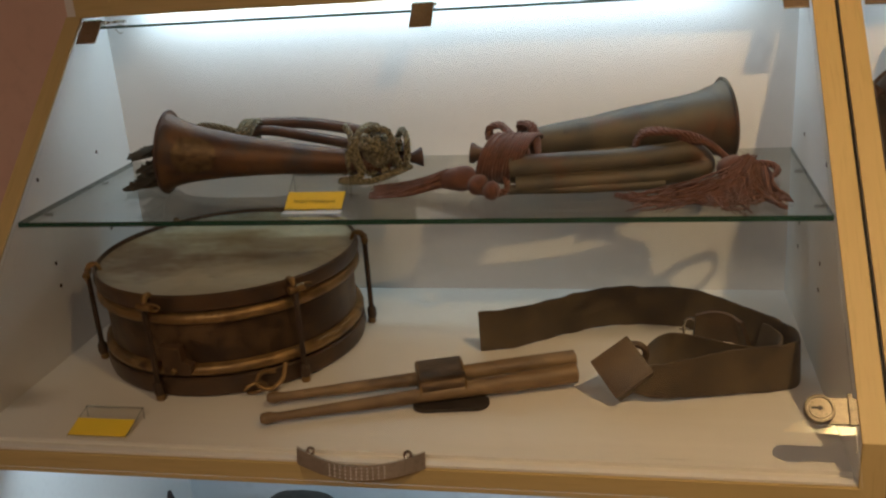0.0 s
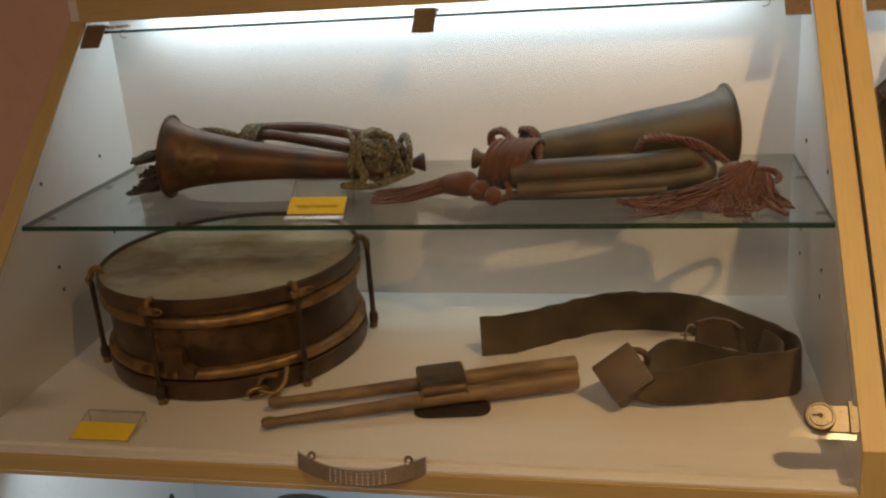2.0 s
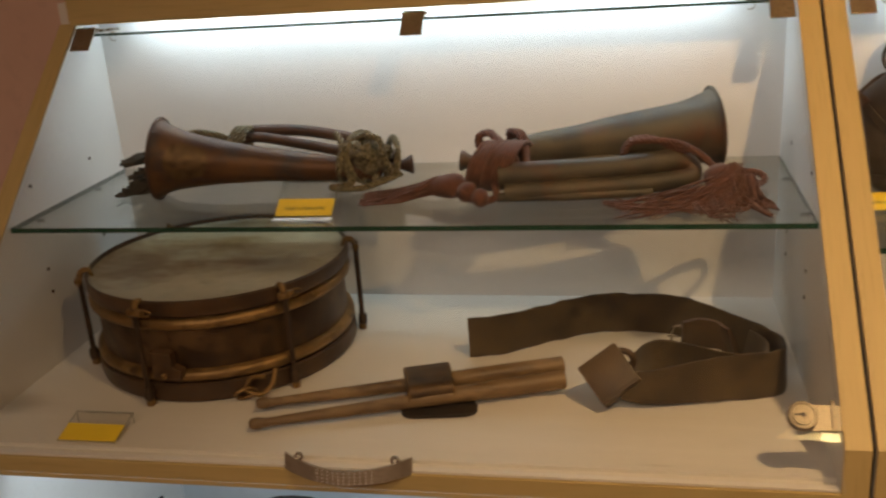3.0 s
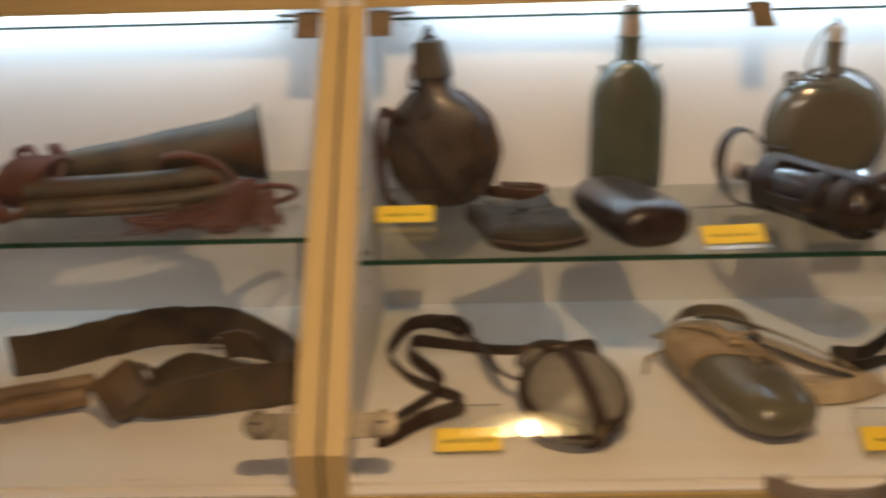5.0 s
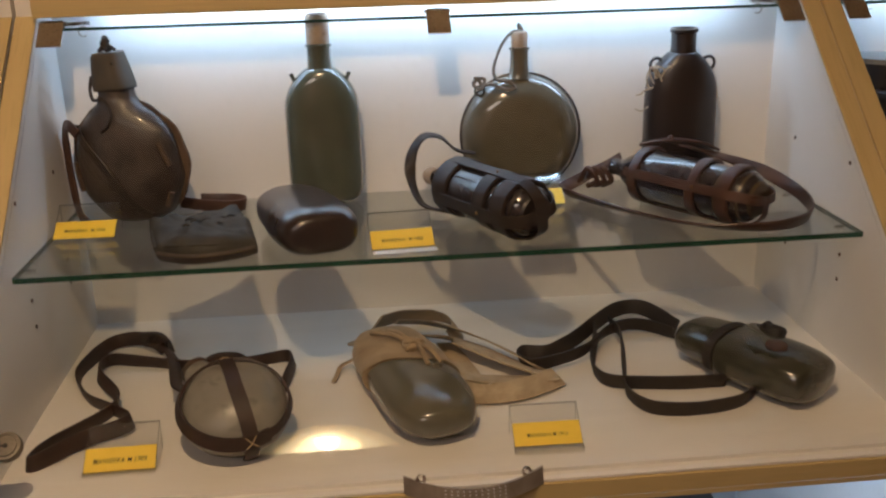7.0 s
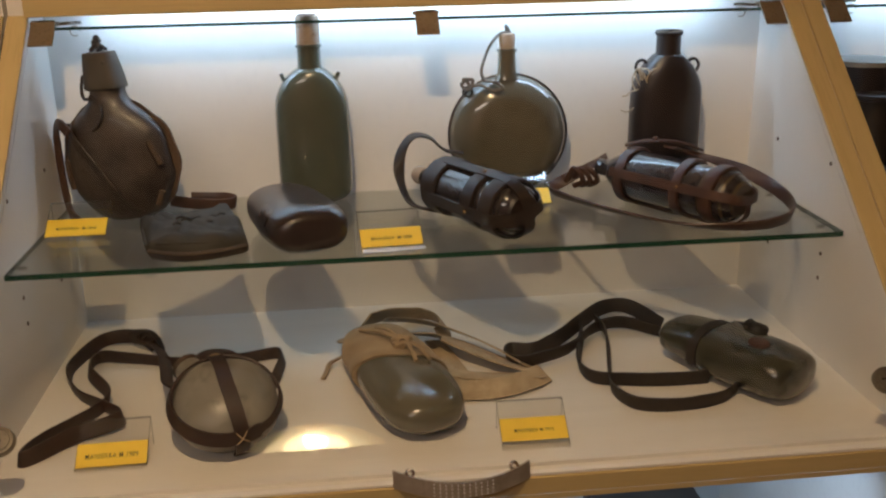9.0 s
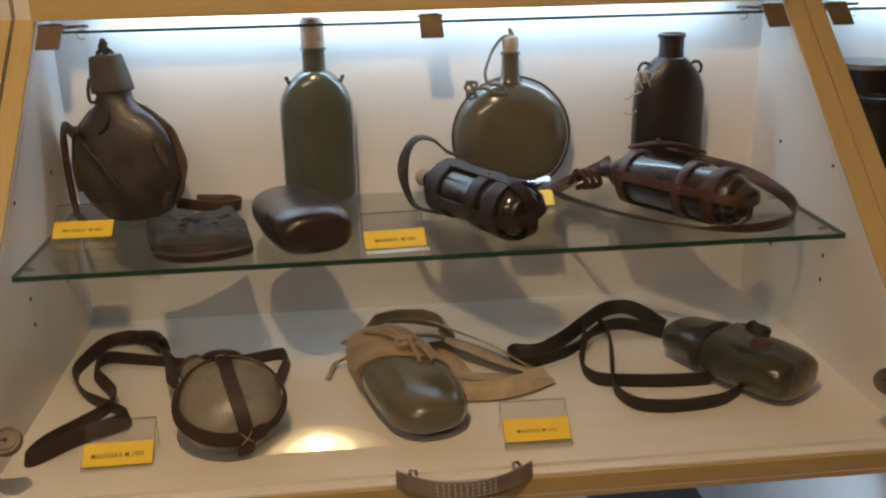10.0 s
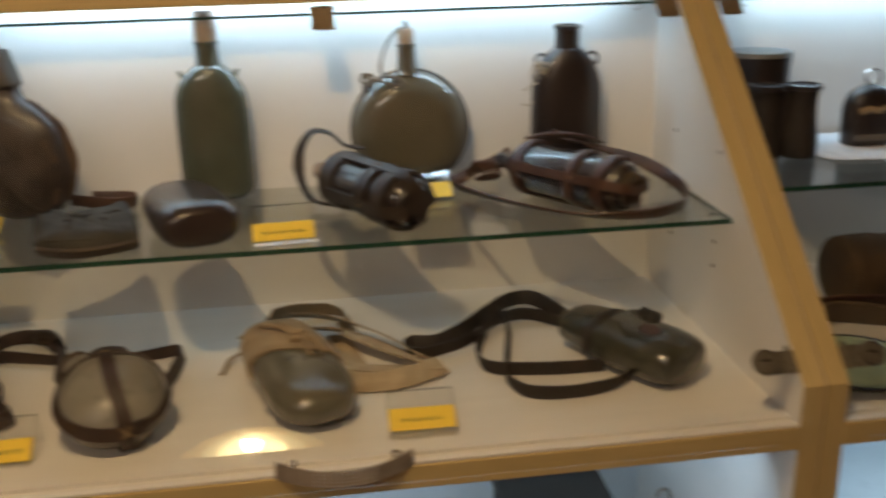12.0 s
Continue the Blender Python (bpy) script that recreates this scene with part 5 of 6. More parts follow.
hb, hm, hl = harness_bottle((1.497, -0.098, SB + 0.040), (1.592, -0.262, SB + 0.0365), 0.0335, LEATHD, BOTTLE, "dark bottle in worn dark leather harness on glass shelf", 1, LEATHD)
part("carry_strap", ribbon([(1.545, -0.075, SB + 0.066, .0), (1.520, -0.075, SB + 0.072, .0), (1.500, -0.078, SB + 0.090, .1), (1.478, -0.085, SB + 0.094, .1), (1.462, -0.092, SB + 0.075, .1), (1.458, -0.102, SB + 0.045, .2), (1.470, -0.118, SB + 0.014, .2), (1.495, -0.138, SB + 0.009, .1), (1.525, -0.155, SB + 0.008, .1)], 0.015, 0.003, 8), LEATHD, hb, "dark leather carrying strap")
hb, hm, hl = harness_bottle((1.738, -0.085, SB + 0.040), (1.858, -0.255, SB + 0.0365), 0.0335, LEATHR, BOTTLE, "bottle in red-brown leather harness with long strap on shelf", 2, BOTTLEY)
part("long_carry_strap", ribbon([(1.745, -0.06, SB + 0.05, .2), (1.715, -0.052, SB + 0.030, .3), (1.678, -0.055, SB + 0.013, .5), (1.664, -0.07, SB + 0.010, .6), (1.680, -0.105, SB + 0.008, .5), (1.727, -0.183, SB + 0.008, .35), (1.785, -0.241, SB + 0.007, .25), (1.838, -0.266, SB + 0.008, .5), (1.885, -0.266, SB + 0.009, .7), (1.925, -0.240, SB + 0.009, .8), (1.948, -0.195, SB + 0.011, .9), (1.945, -0.150, SB + 0.020, .8), (1.920, -0.110, SB + 0.034, .5), (1.885, -0.085, SB + 0.045, .25), (1.845, -0.085, SB + 0.058, .1), (1.815, -0.11, SB + 0.071, .0)], 0.017, 0.003, 8), LEATHR, hb, "long red-brown leather strap")
part("top_strap", ribbon([(1.765, -0.078, SB + 0.069), (1.79, -0.088, SB + 0.075), (1.82, -0.088, SB + 0.074), (1.85, -0.080, SB + 0.067), (1.872, -0.072, SB + 0.056)], 0.014, 0.003, 8), LEATHR, hb)
part("strap_stud", ball((1.802, -0.090, SB + 0.078), 0.0042, segs=10), LEATHR, hb)
kb = bmesh.new()
for k in range(3):
    tube([(1.69 + 0.012 * k, -0.055, SB + 0.015 + 0.006 * k), (1.698 + 0.01 * k, -0.066, SB + 0.036), (1.71 + 0.01 * k, -0.07, SB + 0.020), (1.70 + 0.01 * k, -0.06, SB + 0.010)], 0.004, 6, bm=kb)
part("strap_knot", kb, LEATHR, hb)

label_tent(1.021, -0.158, SB, "MANIERKA  M.1868", letter=0.0064)
label_tent(1.402, -0.262, SB, "MANIERKA  M.1888", turn=4, letter=0.0064, foot=True)
label_tent(1.585, -0.115, SB, "", turn=0)

# ---- second case, floor ----
def grey_canteen():
    ob = thing("harnessed_canteen", "round grey canteen in brown leather harness lying on case floor", "canteen", "canteens on the case floor")
    c = Vector((1.2465, -0.358, 1.0405))
    R = Matrix.Rotation(radians(14), 4, "Z") @ Matrix.Rotation(radians(17), 4, "X")
    m = Matrix.Translation(c) @ R
    sx, sy, sz = 0.0565, 0.060, 0.039
    surf = lambda u, v, k=1.0: m @ Vector((sx * k * math.cos(v) * math.cos(u), sy * k * math.cos(v) * math.sin(u), sz * k * math.sin(v)))
    part("body", lathe([(sx * math.cos(v), sy * math.cos(v), sz * math.sin(v)) for v in np.linspace(-1.5, 1.5, 22)], m, 40, 2.2, dent=0.0015), FELT, ob, "grey cloth-covered body")
    part("neck", lathe(rounded([(0.024, 0.020, -0.012), (0.018, 0.016, 0.004), (0.0155, 0.0145, 0.014), (0.0155, 0.0145, 0.020)], 4), turn_to(m @ Vector((-0.026, 0.050, 0.004)), R.to_3x3() @ Vector((-0.42, 0.90, 0.02))), 22), FELT, ob, "grey cloth-covered neck")
    part("neck_ring", lathe([(0.0155, 0.0145, 0.014), (0.0168, 0.0158, 0.015), (0.0168, 0.0158, 0.019), (0.0155, 0.0145, 0.020)], turn_to(m @ Vector((-0.026, 0.050, 0.004)), R.to_3x3() @ Vector((-0.42, 0.90, 0.02))), 22), PEWTER, ob, "dull brass neck ring")

    def over(uvs, w, k=1.035):
        bm2, rs = bmesh.new(), []
        line = [Vector(p) for p in curve([tuple(surf(u, v, k)) for u, v in uvs], 5)]
        for i, p in enumerate(line):
            t = (line[min(i + 1, len(line) - 1)] - line[max(i - 1, 0)]).normalized()
            loc = m.inverted() @ p
            o = (m.to_3x3() @ Vector((loc.x / sx ** 2, loc.y / sy ** 2, loc.z / sz ** 2))).normalized()
            s = t.cross(o).normalized() * w / 2
            rs.append([p - s, p + s, p + s + o * 0.0028, p - s + o * 0.0028])
        return skin(bm2, rs)

    part("harness_strap", over([(1.62, 0.1), (1.62, 0.6), (1.6, 1.2), (-1.50, 1.42), (-1.46, 1.0), (-1.44, 0.5), (-1.44, 0.1), (-1.44, -0.35), (-1.44, -0.6)], 0.0155), FLOORL, ob, "dark leather strap")
    part("harness_band", over([(q, 0.21 + 0.34 * max(0.0, math.sin(q))) for q in np.linspace(2.3, 5.2, 14)], 0.0150), FLOORL, ob, "broad leather band")
    part("harness_band", over([(q, 0.21 + 0.34 * max(0.0, math.sin(q))) for q in np.linspace(-1.1, 2.35, 14)], 0.0085), FLOORL, ob, "narrow leather band")
    xs = bmesh.new()
    for u, v in ((4.84, 0.23), (1.62, 0.55)):
        for s in (-1, 1):
            tube([surf(u - 0.10, v + 0.14 * s, 1.10), surf(u, v, 1.125), surf(u + 0.10, v - 0.14 * s, 1.10)], 0.0008, 5, bm=xs)
    part("cross_stitch", xs, TAN, ob, "pale cross stitch")
    path = [(1.125, -.118), (1.11, -.102), (1.085, -.090), (1.055, -.097), (1.037, -.142), (1.034, -.185), (1.06, -.243), (1.095, -.280), (1.124, -.312), (1.12, -.330), (1.08, -.353), (1.042, -.388), (1.034, -.378), (1.048, -.345), (1.093, -.292), (1.098, -.258), (1.062, -.195), (1.064, -.148), (1.105, -.152), (1.169, -.170), (1.241, -.172), (1.284, -.166), (1.297, -.185), (1.295, -.222), (1.288, -.262)]
    part("long_strap", ribbon([(x, y, 1.0095 + 0.004 * math.sin(i * 0.9)) for i, (x, y) in enumerate(path)], 0.0185, 0.003, 7, stand=0.86), FLOORL, ob, "long dark leather strap")
    part("short_strap", ribbon([(1.126, -.120, 1.012), (1.145, -.160, 1.013), (1.158, -.215, 1.018), (1.170, -.268, 1.025), (1.192, -.30, 1.030)], 0.016, 0.003, 7, stand=0.35), FLOORL, ob)
    bk = tube([(1.128, -0.108, 1.017), (1.112, -0.098, 1.019), (1.103, -0.110, 1.016), (1.12, -0.122, 1.015)], 0.002, 6, 4, closed=True)
    tube([(1.118, -0.103, 1.022), (1.112, -0.116, 1.018)], 0.0013, 6, bm=bk)
    part("buckle", bk, IRON, ob, "dark iron buckle")
    part("buckle_keeper", ribbon([(1.094, -.095, 1.013), (1.112, -.101, 1.016), (1.126, -.111, 1.016), (1.136, -.124, 1.013)], 0.023, 0.0065, 6, stand=0.8), LEATHD, ob, "worn leather keeper")
    tab = ribbon([(1.198, -0.262, 1.05), (1.215, -0.268, 1.060), (1.235, -0.282, 1.066), (1.246, -0.292, 1.066)], 0.022, 0.004, 6)
    part("stopper_flap", tab, FLOORL, ob)
    return ob


grey_canteen()


def canvas_canteen():
    ob = thing("canvas_covered_canteen", "grey-green enamel canteen half in khaki canvas cover with webbing", "canteen", "canteens on the case floor")
    ax = Vector((0.062, -0.235, 0.0))
    m = turn_to((1.442, -0.293, 1.0265), ax, (0, 0, 1))
    prof = rounded([(0.022, 0.012, -0.115), (0.040, 0.020, -0.105), (0.048, 0.0250, -0.07), (0.0500, 0.0262, 0.0), (0.0500, 0.0262, 0.05), (0.0445, 0.0240, 0.085), (0.031, 0.0165, 0.108), (0.008, 0.005, 0.117)], 5)
    part("body", lathe(prof, m, 44, 2.35, dent=0.0014), GREYG, ob, "glossy grey-green enamel")
    cov = rounded([(0.016, 0.010, -0.128), (0.034, 0.019, -0.122), (0.046, 0.0255, -0.098), (0.0510, 0.0280, -0.06), (0.0520, 0.0286, -0.03), (0.0525, 0.0288, -0.005), (0.0505, 0.0272, -0.004)], 5)
    cb = lathe(cov, m, 44, 2.3, dent=0.003)
    sh = m.inverted()
    for v in cb.verts:
        q = sh @ v.co
        q.z += 0.020 * (q.x / 0.055) * max(0, (q.z + 0.10) / 0.10)
        v.co = m @ q
    part("canvas_cover", cb, CANVAS, ob, "khaki canvas cover", smooth="all")
    kn = bmesh.new()
    k0 = m @ Vector((0.012, 0.030, -0.028))
    rng = random.Random(7)
    for k in range(5):
        tube([k0 + Vector((rng.uniform(-.012, .012), rng.uniform(-.012, .012), rng.uniform(0, .008))) for _ in range(5)], 0.0034, 6, bm=kn)
    for dx, dy in ((0.012, -0.045), (0.028, -0.04), (-0.05, 0.055), (-0.03, 0.06)):
        tube([k0, k0 + Vector((dx * 0.5, dy * 0.45, 0.005)), k0 + Vector((dx, dy, -0.004))], 0.003, 6, bm=kn)
    part("tie_cord", kn, CANVAS, ob, "knotted canvas tie")
    part("side_tape", ribbon([(1.398, -0.190, 1.022), (1.372, -0.200, 1.014), (1.357, -0.204, 1.008), (1.352, -0.220, 1.004), (1.348, -0.236, 1.003)], 0.006, 0.002, 6), CANVAS, ob)
    part("side_tape", ribbon([(1.398, -0.182, 1.030), (1.376, -0.180, 1.026), (1.37, -0.174, 1.024), (1.382, -0.170, 1.026)], 0.008, 0.002, 6), CANVAS, ob)
    strips = [  # line, width, tilt
        ([(1.405, -0.140, 1.036), (1.430, -0.102, 1.026), (1.460, -0.080, 1.018), (1.487, -0.076, 1.014), (1.506, -0.096, 1.013), (1.511, -0.128, 1.013), (1.500, -0.160, 1.016)], 0.026, 0.62),
        ([(1.430, -0.150, 1.040), (1.467, -0.144, 1.034), (1.506, -0.148, 1.024), (1.545, -0.176, 1.017), (1.575, -0.215, 1.014), (1.600, -0.252, 1.010)], 0.026, 0.36),
        ([(1.470, -0.190, 1.036), (1.498, -0.176, 1.022), (1.530, -0.196, 1.016), (1.560, -0.226, 1.012), (1.606, -0.262, 1.008)], 0.042, 0.20),
        ([(1.482, -0.225, 1.014), (1.505, -0.256, 1.010), (1.545, -0.268, 1.008), (1.585, -0.270, 1.007), (1.616, -0.272, 1.008)], 0.036, 0.14),
        ([(1.616, -0.274, 1.010), (1.590, -0.292, 1.011), (1.552, -0.305, 1.010), (1.515, -0.303, 1.009), (1.488, -0.284, 1.010), (1.474, -0.250, 1.016)], 0.028, 0.30),
        ([(1.492, -0.160, 1.010), (1.502, -0.195, 1.008), (1.510, -0.230, 1.007), (1.520, -0.275, 1.006)], 0.026, 0.10)]
    for k, (line, w, tilt) in enumerate(strips):
        part("webbing", ribbon(line, w, 0.0022, 7, stand=tilt), CANVAS if k == 0 else WEB, ob, "khaki webbing strap")
    return ob


canvas_canteen()


def green_canteen():
    ob = thing("military_canteen", "dark green painted canteen with cup and black leather straps", "canteen", "canteens on the case floor")
    a, b = Vector((1.797, -0.211, 1.029)), Vector((1.887, -0.367, 1.030))
    ax = (b - a).normalized()
    m = turn_to(a, ax, (0, 0, 1)) @ Matrix.Diagonal((0.96, 0.96, 0.90, 1))
    top = rounded([(0.014, 0.009, 0.004), (0.028, 0.017, 0.005), (0.0360, 0.0215, 0.012), (0.0400, 0.0245, 0.045), (0.0415, 0.0265, 0.09)], 5)
    part("body", lathe(top, m, 40, 2.7, dent=0.0022), DKGREEN, ob, "dark green painted flask")
    cup = rounded([(0.040, 0.026, 0.084), (0.0475, 0.0310, 0.0845), (0.0485, 0.0315, 0.088), (0.0468, 0.0310, 0.11), (0.0465, 0.0305, 0.165), (0.0440, 0.0285, 0.189), (0.0345, 0.0215, 0.206), (0.008, 0.006, 0.212)], 5)
    part("cup", lathe(cup, m, 44, 2.5, dent=0.0018), DKGREEN, ob, "dark green painted cup")

    def band(z, w, rx, ry):
        bm2, rs = bmesh.new(), []
        for q in np.linspace(0, 2 * math.pi, 33)[:-1]:
            c, s = math.cos(q), math.sin(q)
            p = m @ Vector((rx * math.copysign(abs(c) ** 0.83, c), ry * math.copysign(abs(s) ** 0.83, s), z))
            o = (p - (m @ Vector((0, 0, z)))).normalized() * 0.003
            rs.append([p - ax * w / 2, p + ax * w / 2, p + ax * w / 2 + o, p - ax * w / 2 + o])
        return skin(bm2, rs, False, True)

    part("band", band(0.071, 0.013, 0.0418, 0.0268), BLACKL, ob, "black leather band")
    side = m.to_3x3() @ Vector((-1, 0, 0))
    if side.x < 0:
        side = -side
    base = m @ Vector((0, 0, 0.115))
    kp = base + side * 0.032 + Vector((0, 0, 0.022))
    part("long_band", ribbon([tuple(m @ Vector((0, 0, 0.075)) + side * 0.030 + Vector((0, 0, 0.0225))), tuple(m @ Vector((0, 0, 0.095)) + side * 0.031 + Vector((0, 0, 0.026))), tuple(kp + Vector((0, 0, 0.003)))], 0.014, 0.003, 6), BLACKL, ob)
    part("stopper", lathe([(0.0115, 0.0115, -0.006), (0.0125, 0.0125, 0.003), (0.0125, 0.0125, 0.008), (0.009, 0.009, 0.0115), (0.002, 0.002, 0.012)], turn_to(kp, side * 0.5 + Vector((0, 0, 1))), 20, dent=0.0005), DARK, ob, "black stopper")
    part("stopper_chain", tube([kp - ax * 0.016 + Vector((0, 0, 0.004)), kp - ax * 0.010 + Vector((0, 0, 0.010)), kp - ax * 0.004 + Vector((0, 0, 0.006))], 0.0045, 8), DARK, ob)
    up = m.to_3x3() @ Vector((0, 1, 0))
    rm = turn_to(m @ Vector((0, math.copysign(0.0312, up.z), 0.150)) - side * 0.010, Vector((0, 0, 1)) - side * 0.15)
    part("worn_spot", lathe([(0.0135, 0.0115, -0.0025), (0.0130, 0.0110, 0.0012), (0.008, 0.006, 0.0018), (0.001, 0.001, 0.0018)], rm, 20), LEATHR, ob, "worn rusty spot")
    pa = [(1.800, -.160), (1.785, -.125), (1.765, -.098), (1.735, -.100), (1.700, -.130), (1.655, -.180), (1.614, -.213), (1.588, -.208), (1.578, -.225), (1.590, -.243), (1.62, -.243), (1.662, -.222), (1.700, -.172), (1.735, -.146), (1.762, -.148), (1.790, -.178)]
    part("long_strap", ribbon([(x, y, 1.0125 + 0.006 * max(0, math.sin(i * 0.7))) for i, (x, y) in enumerate(pa)], 0.020, 0.003, 7, stand=0.8), BLACKL, ob, "black leather strap")
    pb = [(1.695, -.140), (1.688, -.170), (1.672, -.22), (1.663, -.262), (1.674, -.294), (1.718, -.306), (1.764, -.312), (1.808, -.312)]
    part("long_strap", ribbon([(x, y, 1.010) for x, y in pb], 0.019, 0.003, 7, stand=0.85), BLACKL, ob, "black leather strap")
    pc = [(1.712, -.150), (1.714, -.197), (1.694, -.285), (1.687, -.325), (1.70, -.360), (1.730, -.372), (1.768, -.372), (1.806, -.362), (1.832, -.340)]
    part("long_strap", ribbon([(x, y, 1.0095 + (0.012 if i < 2 else 0)) for i, (x, y) in enumerate(pc)], 0.019, 0.003, 7, stand=0.85), BLACKL, ob, "black leather strap")
    return ob


green_canteen()
label_tent(1.095, -0.410, 1.0, "MANIERKA M.1909", turn=1, lift=0.001, letter=0.0075)
label_tent(1.538, -0.428, 1.0, "MANIERKA M.1915", turn=-1, lift=0.006, letter=0.006)

# ---- third case, as far as it shows ----
def tin_pot(x, y, z, r, h, name, label, cat, top):
    ob = thing(name, label, cat)
    part("body", lathe(rounded([(r * 0.86, r * 0.86, 0), (r * 0.88, r * 0.88, 0.004), (r * 0.92, r * 0.92, h * 0.5), (r, r, h * 0.93), (r * 1.03, r * 1.03, h), (r * 0.98, r * 0.98, h + 0.001), (r * 0.9, r * 0.9, h * 0.97)], 3), Matrix.Translation((x, y, z)), 36, dent=0.0005), BLACKE, ob, "dark grey lacquered body")
    part("rim", lathe([(r * 0.2, r * 0.2, h * 0.985), (r * 0.97, r * 0.97, h * 0.99), (r * 1.04, r * 1.04, h * 1.0), (r * 1.0, r * 1.0, h * 1.05), (r * 0.5, r * 0.5, h * 1.06), (0.002, 0.002, h * 1.065)], Matrix.Translation((x, y, z)), 36), top, ob, "pale grey lid")
    return ob


tin_pot(2.103, -0.055, SC, 0.043, 0.128, "lidded_pot", "dark lacquered pot with a pale lid on the glass shelf", "pot", LIDGREY)


def binoculars(x, y, z):
    ob = thing("field_glasses", "black leather-covered field glasses standing on glass shelf", "binoculars")
    for dx, dy in ((-0.0235, 0.005), (0.0235, -0.005)):
        m = Matrix.Translation((x + dx, y + dy, z))
        b = part("barrel", lathe(rounded([(0.0215, 0.0215, 0), (0.0235, 0.0235, 0.004), (0.0235, 0.0235, 0.03), (0.021, 0.021, 0.045), (0.019, 0.019, 0.075), (0.0205, 0.0205, 0.085), (0.0225, 0.0225, 0.094), (0.0225, 0.0225, 0.097), (0.012, 0.012, 0.095)], 3), m, 28), BLACKL, ob, "black leather-covered barrel")
        part("eyecup_ring", lathe([(0.0205, 0.0205, 0.090), (0.024, 0.024, 0.0915), (0.024, 0.024, 0.0975), (0.019, 0.019, 0.0985), (0.018, 0.018, 0.094)], m, 28), BLACKE, b)
    for h in (0.022, 0.078):
        part("bridge", slab(Matrix.Translation((x, y, z + h)), 0.03, 0.012, 0.008), BLACKE, ob, bevel=0.001)
    part("focus_wheel", tube([(x, y, z + 0.02), (x, y, z + 0.088)], 0.006, 14), BLACKE, ob)
    return ob


binoculars(2.108, -0.126, SC)
cl = part("white_cloth", lathe([(0.001, 0.001, 0.0032), (0.108, 0.082, 0.003), (0.110, 0.084, 0.0015), (0.108, 0.082, 0.0)], Matrix.Translation((2.262, -0.100, SC + 0.0005)), 40, 5.0, dent=0.0012), PAPER)
tagged(cl, "white cloth mat lying on the glass shelf", "cloth")


def pocket_lantern(x, y, z):
    ob = thing("glazed_flask", "dark oval flask with tan relief on white cloth", "flask")
    m = Matrix.Translation((x, y, z))
    part("body", lathe(rounded([(0.030, 0.018, 0), (0.037, 0.022, 0.004), (0.038, 0.022, 0.040), (0.037, 0.022, 0.055), (0.030, 0.020, 0.070), (0.016, 0.014, 0.079), (0.006, 0.006, 0.082)], 4), m, 36, 2.6), BLACKE, ob, "dark glossy body")
    relief = bmesh.new()
    for dx, dz, w in ((-0.020, 0.049, 0.008), (-0.011, 0.052, 0.009), (0.0, 0.049, 0.010), (0.010, 0.053, 0.009), (0.019, 0.050, 0.008), (0.004, 0.058, 0.006)):
        ball((0, 0, 0), w, relief, m=m @ Matrix.Translation((dx, -0.0195, dz)) @ Matrix.Diagonal((1.0, 0.35, 0.62, 1)), lumps=0.001, segs=12)
    part("tan_relief", relief, TAN, ob, "tan relief figures")
    part("pale_band", slab(m @ Matrix.Translation((0, -0.0215, 0.012)), 0.060, 0.003, 0.009), GREYST, ob, bevel=0.001)
    part("ring", cord_ring((x, y, z + 0.093), 0.011, 0.0016), CHROME, ob, "wire ring")
    return ob


pocket_lantern(2.253, -0.095, SC + 0.004)


def leather_roll():
    ob = thing("leather_roll", "brown leather cylindrical case lying on the case floor", "case")
    m = turn_to((2.185, -0.165, 1.049), (1, 0.02, 0), (0, 0, 1))
    part("tube", lathe(rounded([(0.036, 0.036, 0.0), (0.047, 0.047, 0.004), (0.049, 0.049, 0.012), (0.048, 0.048, 0.1), (0.049, 0.049, 0.26)], 4), m, 40, dent=0.0012), BOXB, ob)
    part("end_cap", lathe([(0.0495, 0.0495, 0.02), (0.0508, 0.0508, 0.021), (0.0508, 0.0508, 0.055), (0.0495, 0.0495, 0.056)], m, 40), BOXB, ob)
    return ob


leather_roll()
bs = thing("folded_leather_belt", "broad worn brown leather belt lying on the case floor", "belt")
part("strap", ribbon([(2.06, -0.245, 1.012), (2.14, -0.235, 1.020), (2.22, -0.262, 1.016), (2.34, -0.290, 1.012), (2.45, -0.29, 1.01)], 0.056, 0.006, 8, stand=0.55), BOXB, bs)
part("strap", ribbon([(2.06, -0.222, 1.02), (2.15, -0.228, 1.03), (2.25, -0.24, 1.028), (2.40, -0.25, 1.02)], 0.030, 0.005, 8, stand=0.6), LEATHR, bs)
pl = thing("green_plate", "round green glazed plate with a dark rim on the case floor", "plate")
part("dish", lathe([(0.004, 0.004, 0.004), (0.050, 0.050, 0.004), (0.075, 0.075, 0.012), (0.076, 0.076, 0.010), (0.05, 0.05, 0.0), (0.004, 0.004, 0.0)], Matrix.Translation((2.105, -0.365, 1.0)), 48), GREENP, pl)
part("rim", tube([(2.105 + 0.076 * math.cos(q), -0.365 + 0.076 * math.sin(q), 1.0115) for q in np.linspace(0, 6.2832, 41)[:-1]], 0.002, 6, 1, closed=True), DARK, pl, "dark rim")

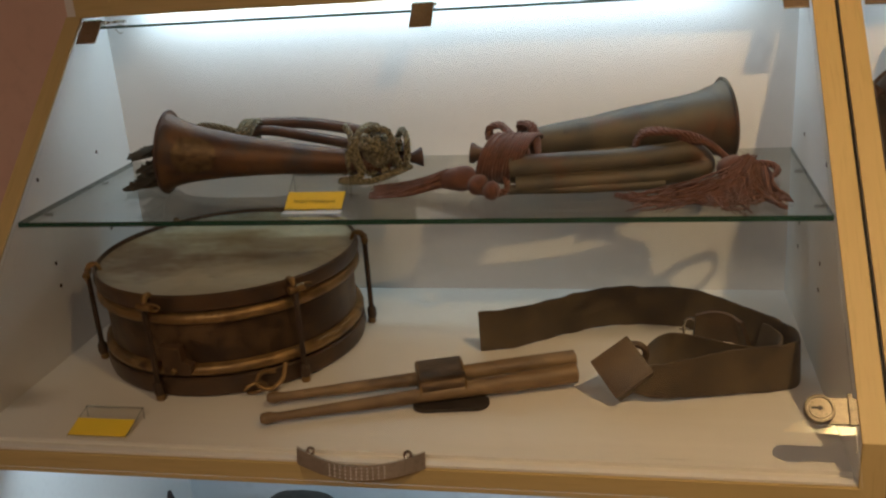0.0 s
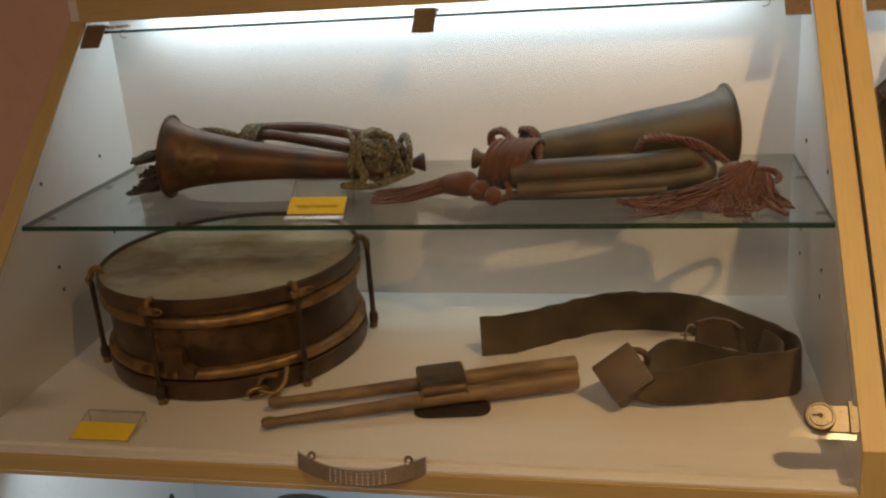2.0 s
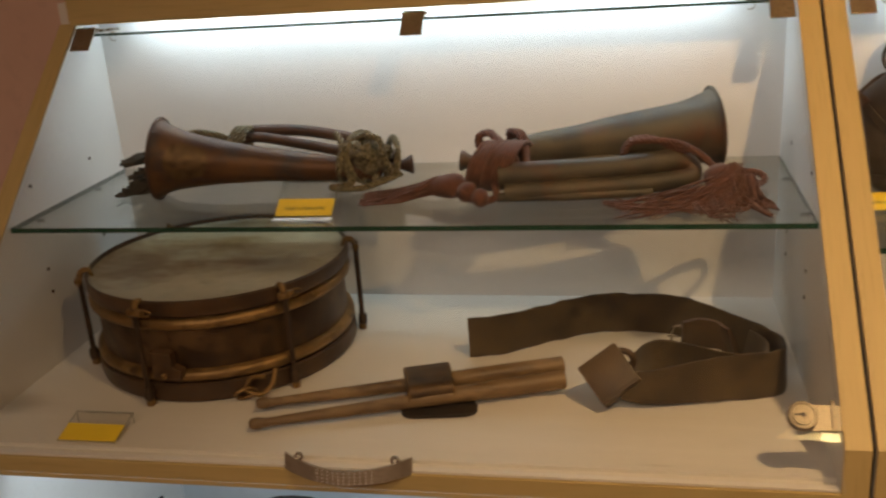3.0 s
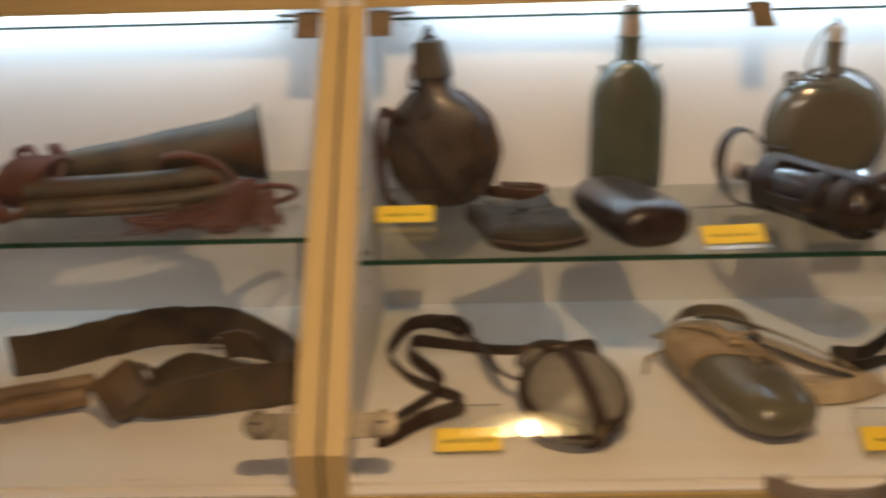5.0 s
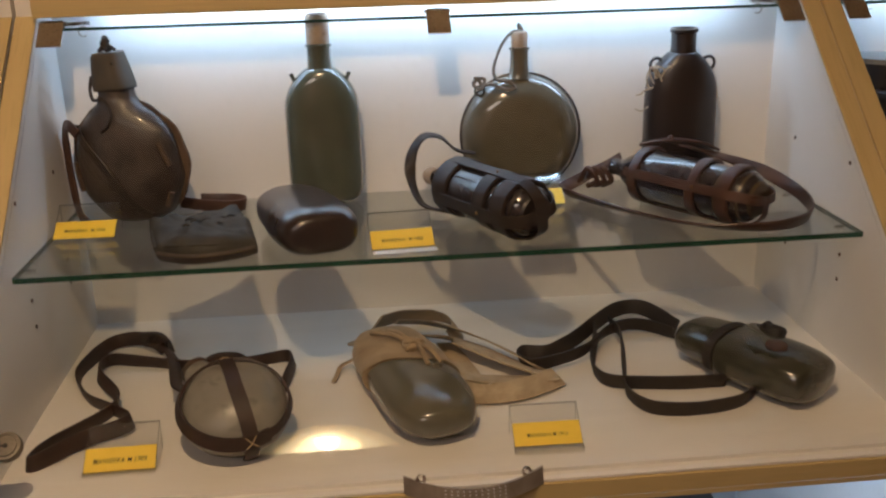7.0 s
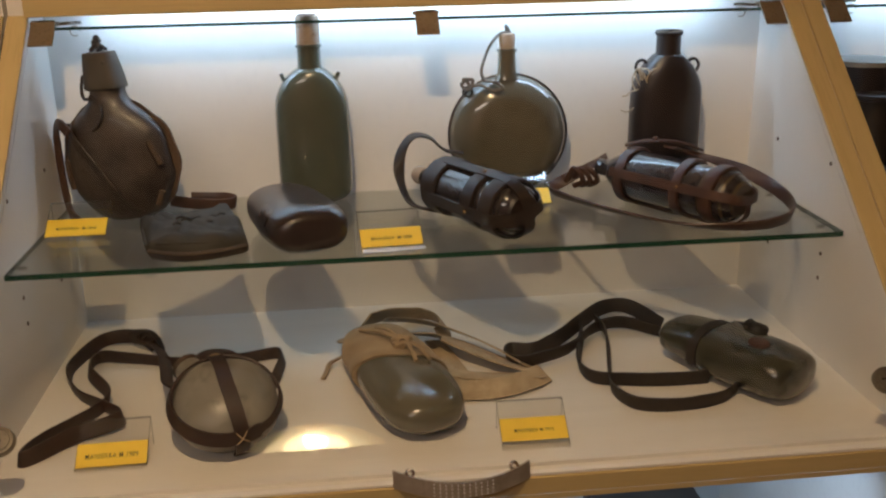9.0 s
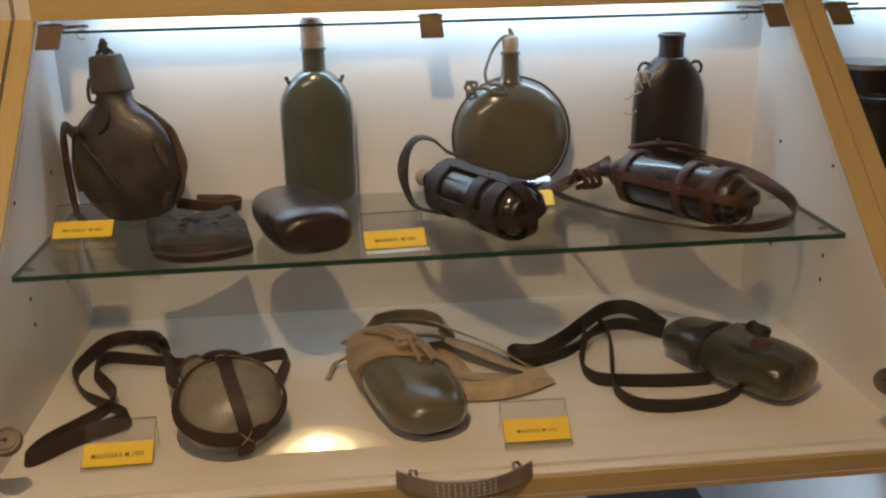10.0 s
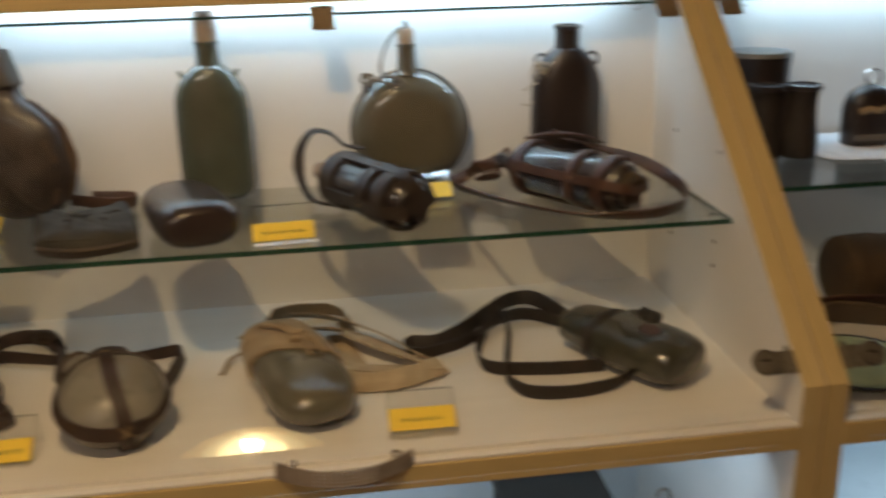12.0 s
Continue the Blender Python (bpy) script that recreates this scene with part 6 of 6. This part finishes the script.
# ---- lower compartments: tops of things under the front rail ----
def low_box(x0, x1, y0, y1, h, material, name, label, cat, bevel=0.006):
    ob = thing(name, label, cat)
    part("body", box(x0, x1, y0, y1, LOWZ, LOWZ + h - 0.02), material, ob, bevel=bevel)
    part("lid", box(x0 - 0.003, x1 + 0.003, y0 - 0.003, y1 + 0.003, LOWZ + h - 0.03, LOWZ + h), material, ob, bevel=bevel)
    return ob


cone = thing("pointed_helmet", "dark pointed helmet in the lower compartment", "helmet")
part("dome", lathe(rounded([(0.10, 0.10, 0.0), (0.095, 0.095, 0.03), (0.075, 0.075, 0.07), (0.04, 0.04, 0.10), (0.010, 0.010, 0.112), (0.0085, 0.0085, 0.13), (0.003, 0.003, 0.155)], 4), Matrix.Translation((0.035, -0.13, LOWZ)), 32), BLACKE, cone)
capm = thing("cloth_hat", "mottled green cloth hat in the lower compartment", "hat")
part("crown", lathe(rounded([(0.075, 0.09, 0), (0.085, 0.10, 0.03), (0.082, 0.095, 0.09), (0.06, 0.07, 0.13), (0.004, 0.004, 0.14)], 4), Matrix.Translation((0.24, -0.14, LOWZ)), 30, 2.3, dent=0.006), POUCH, capm)
low_box(0.33, 0.42, -0.24, -0.10, 0.135, LEATHR, "leather_box", "brown leather box in the lower compartment", "box")
low_box(1.70, 1.845, -0.27, -0.15, 0.235, BLACKL, "black_case", "black leather case in the lower compartment", "case", 0.012)
low_box(2.03, 2.60, -0.30, -0.05, 0.20, LOWBLUE, "flat_box", "pale blue-grey flat box in the lower compartment", "box", 0.003)
cup = thing("metal_clip", "small shiny metal fitting in the lower compartment", "fitting")
part("body", tube([(1.955 + 0.010 * math.cos(q), -0.16, LOWZ + 0.16 + 0.014 * math.sin(q)) for q in np.linspace(0, 6.28, 12)[:-1]], 0.003, 8, 3, closed=True), CHROME, cup)
part("stem", tube([(1.955, -0.16, LOWZ), (1.955, -0.16, LOWZ + 0.147)], 0.006, 10), IRON, cup)
for x in (0.455, 0.476):
    cd = thing("small_card", "small white card in the lower compartment", "card", "white cards")
    part("sheet", box(x, x + 0.017, -0.201, -0.2, LOWZ, LOWZ + 0.15), PAPER, cd, smooth=False)
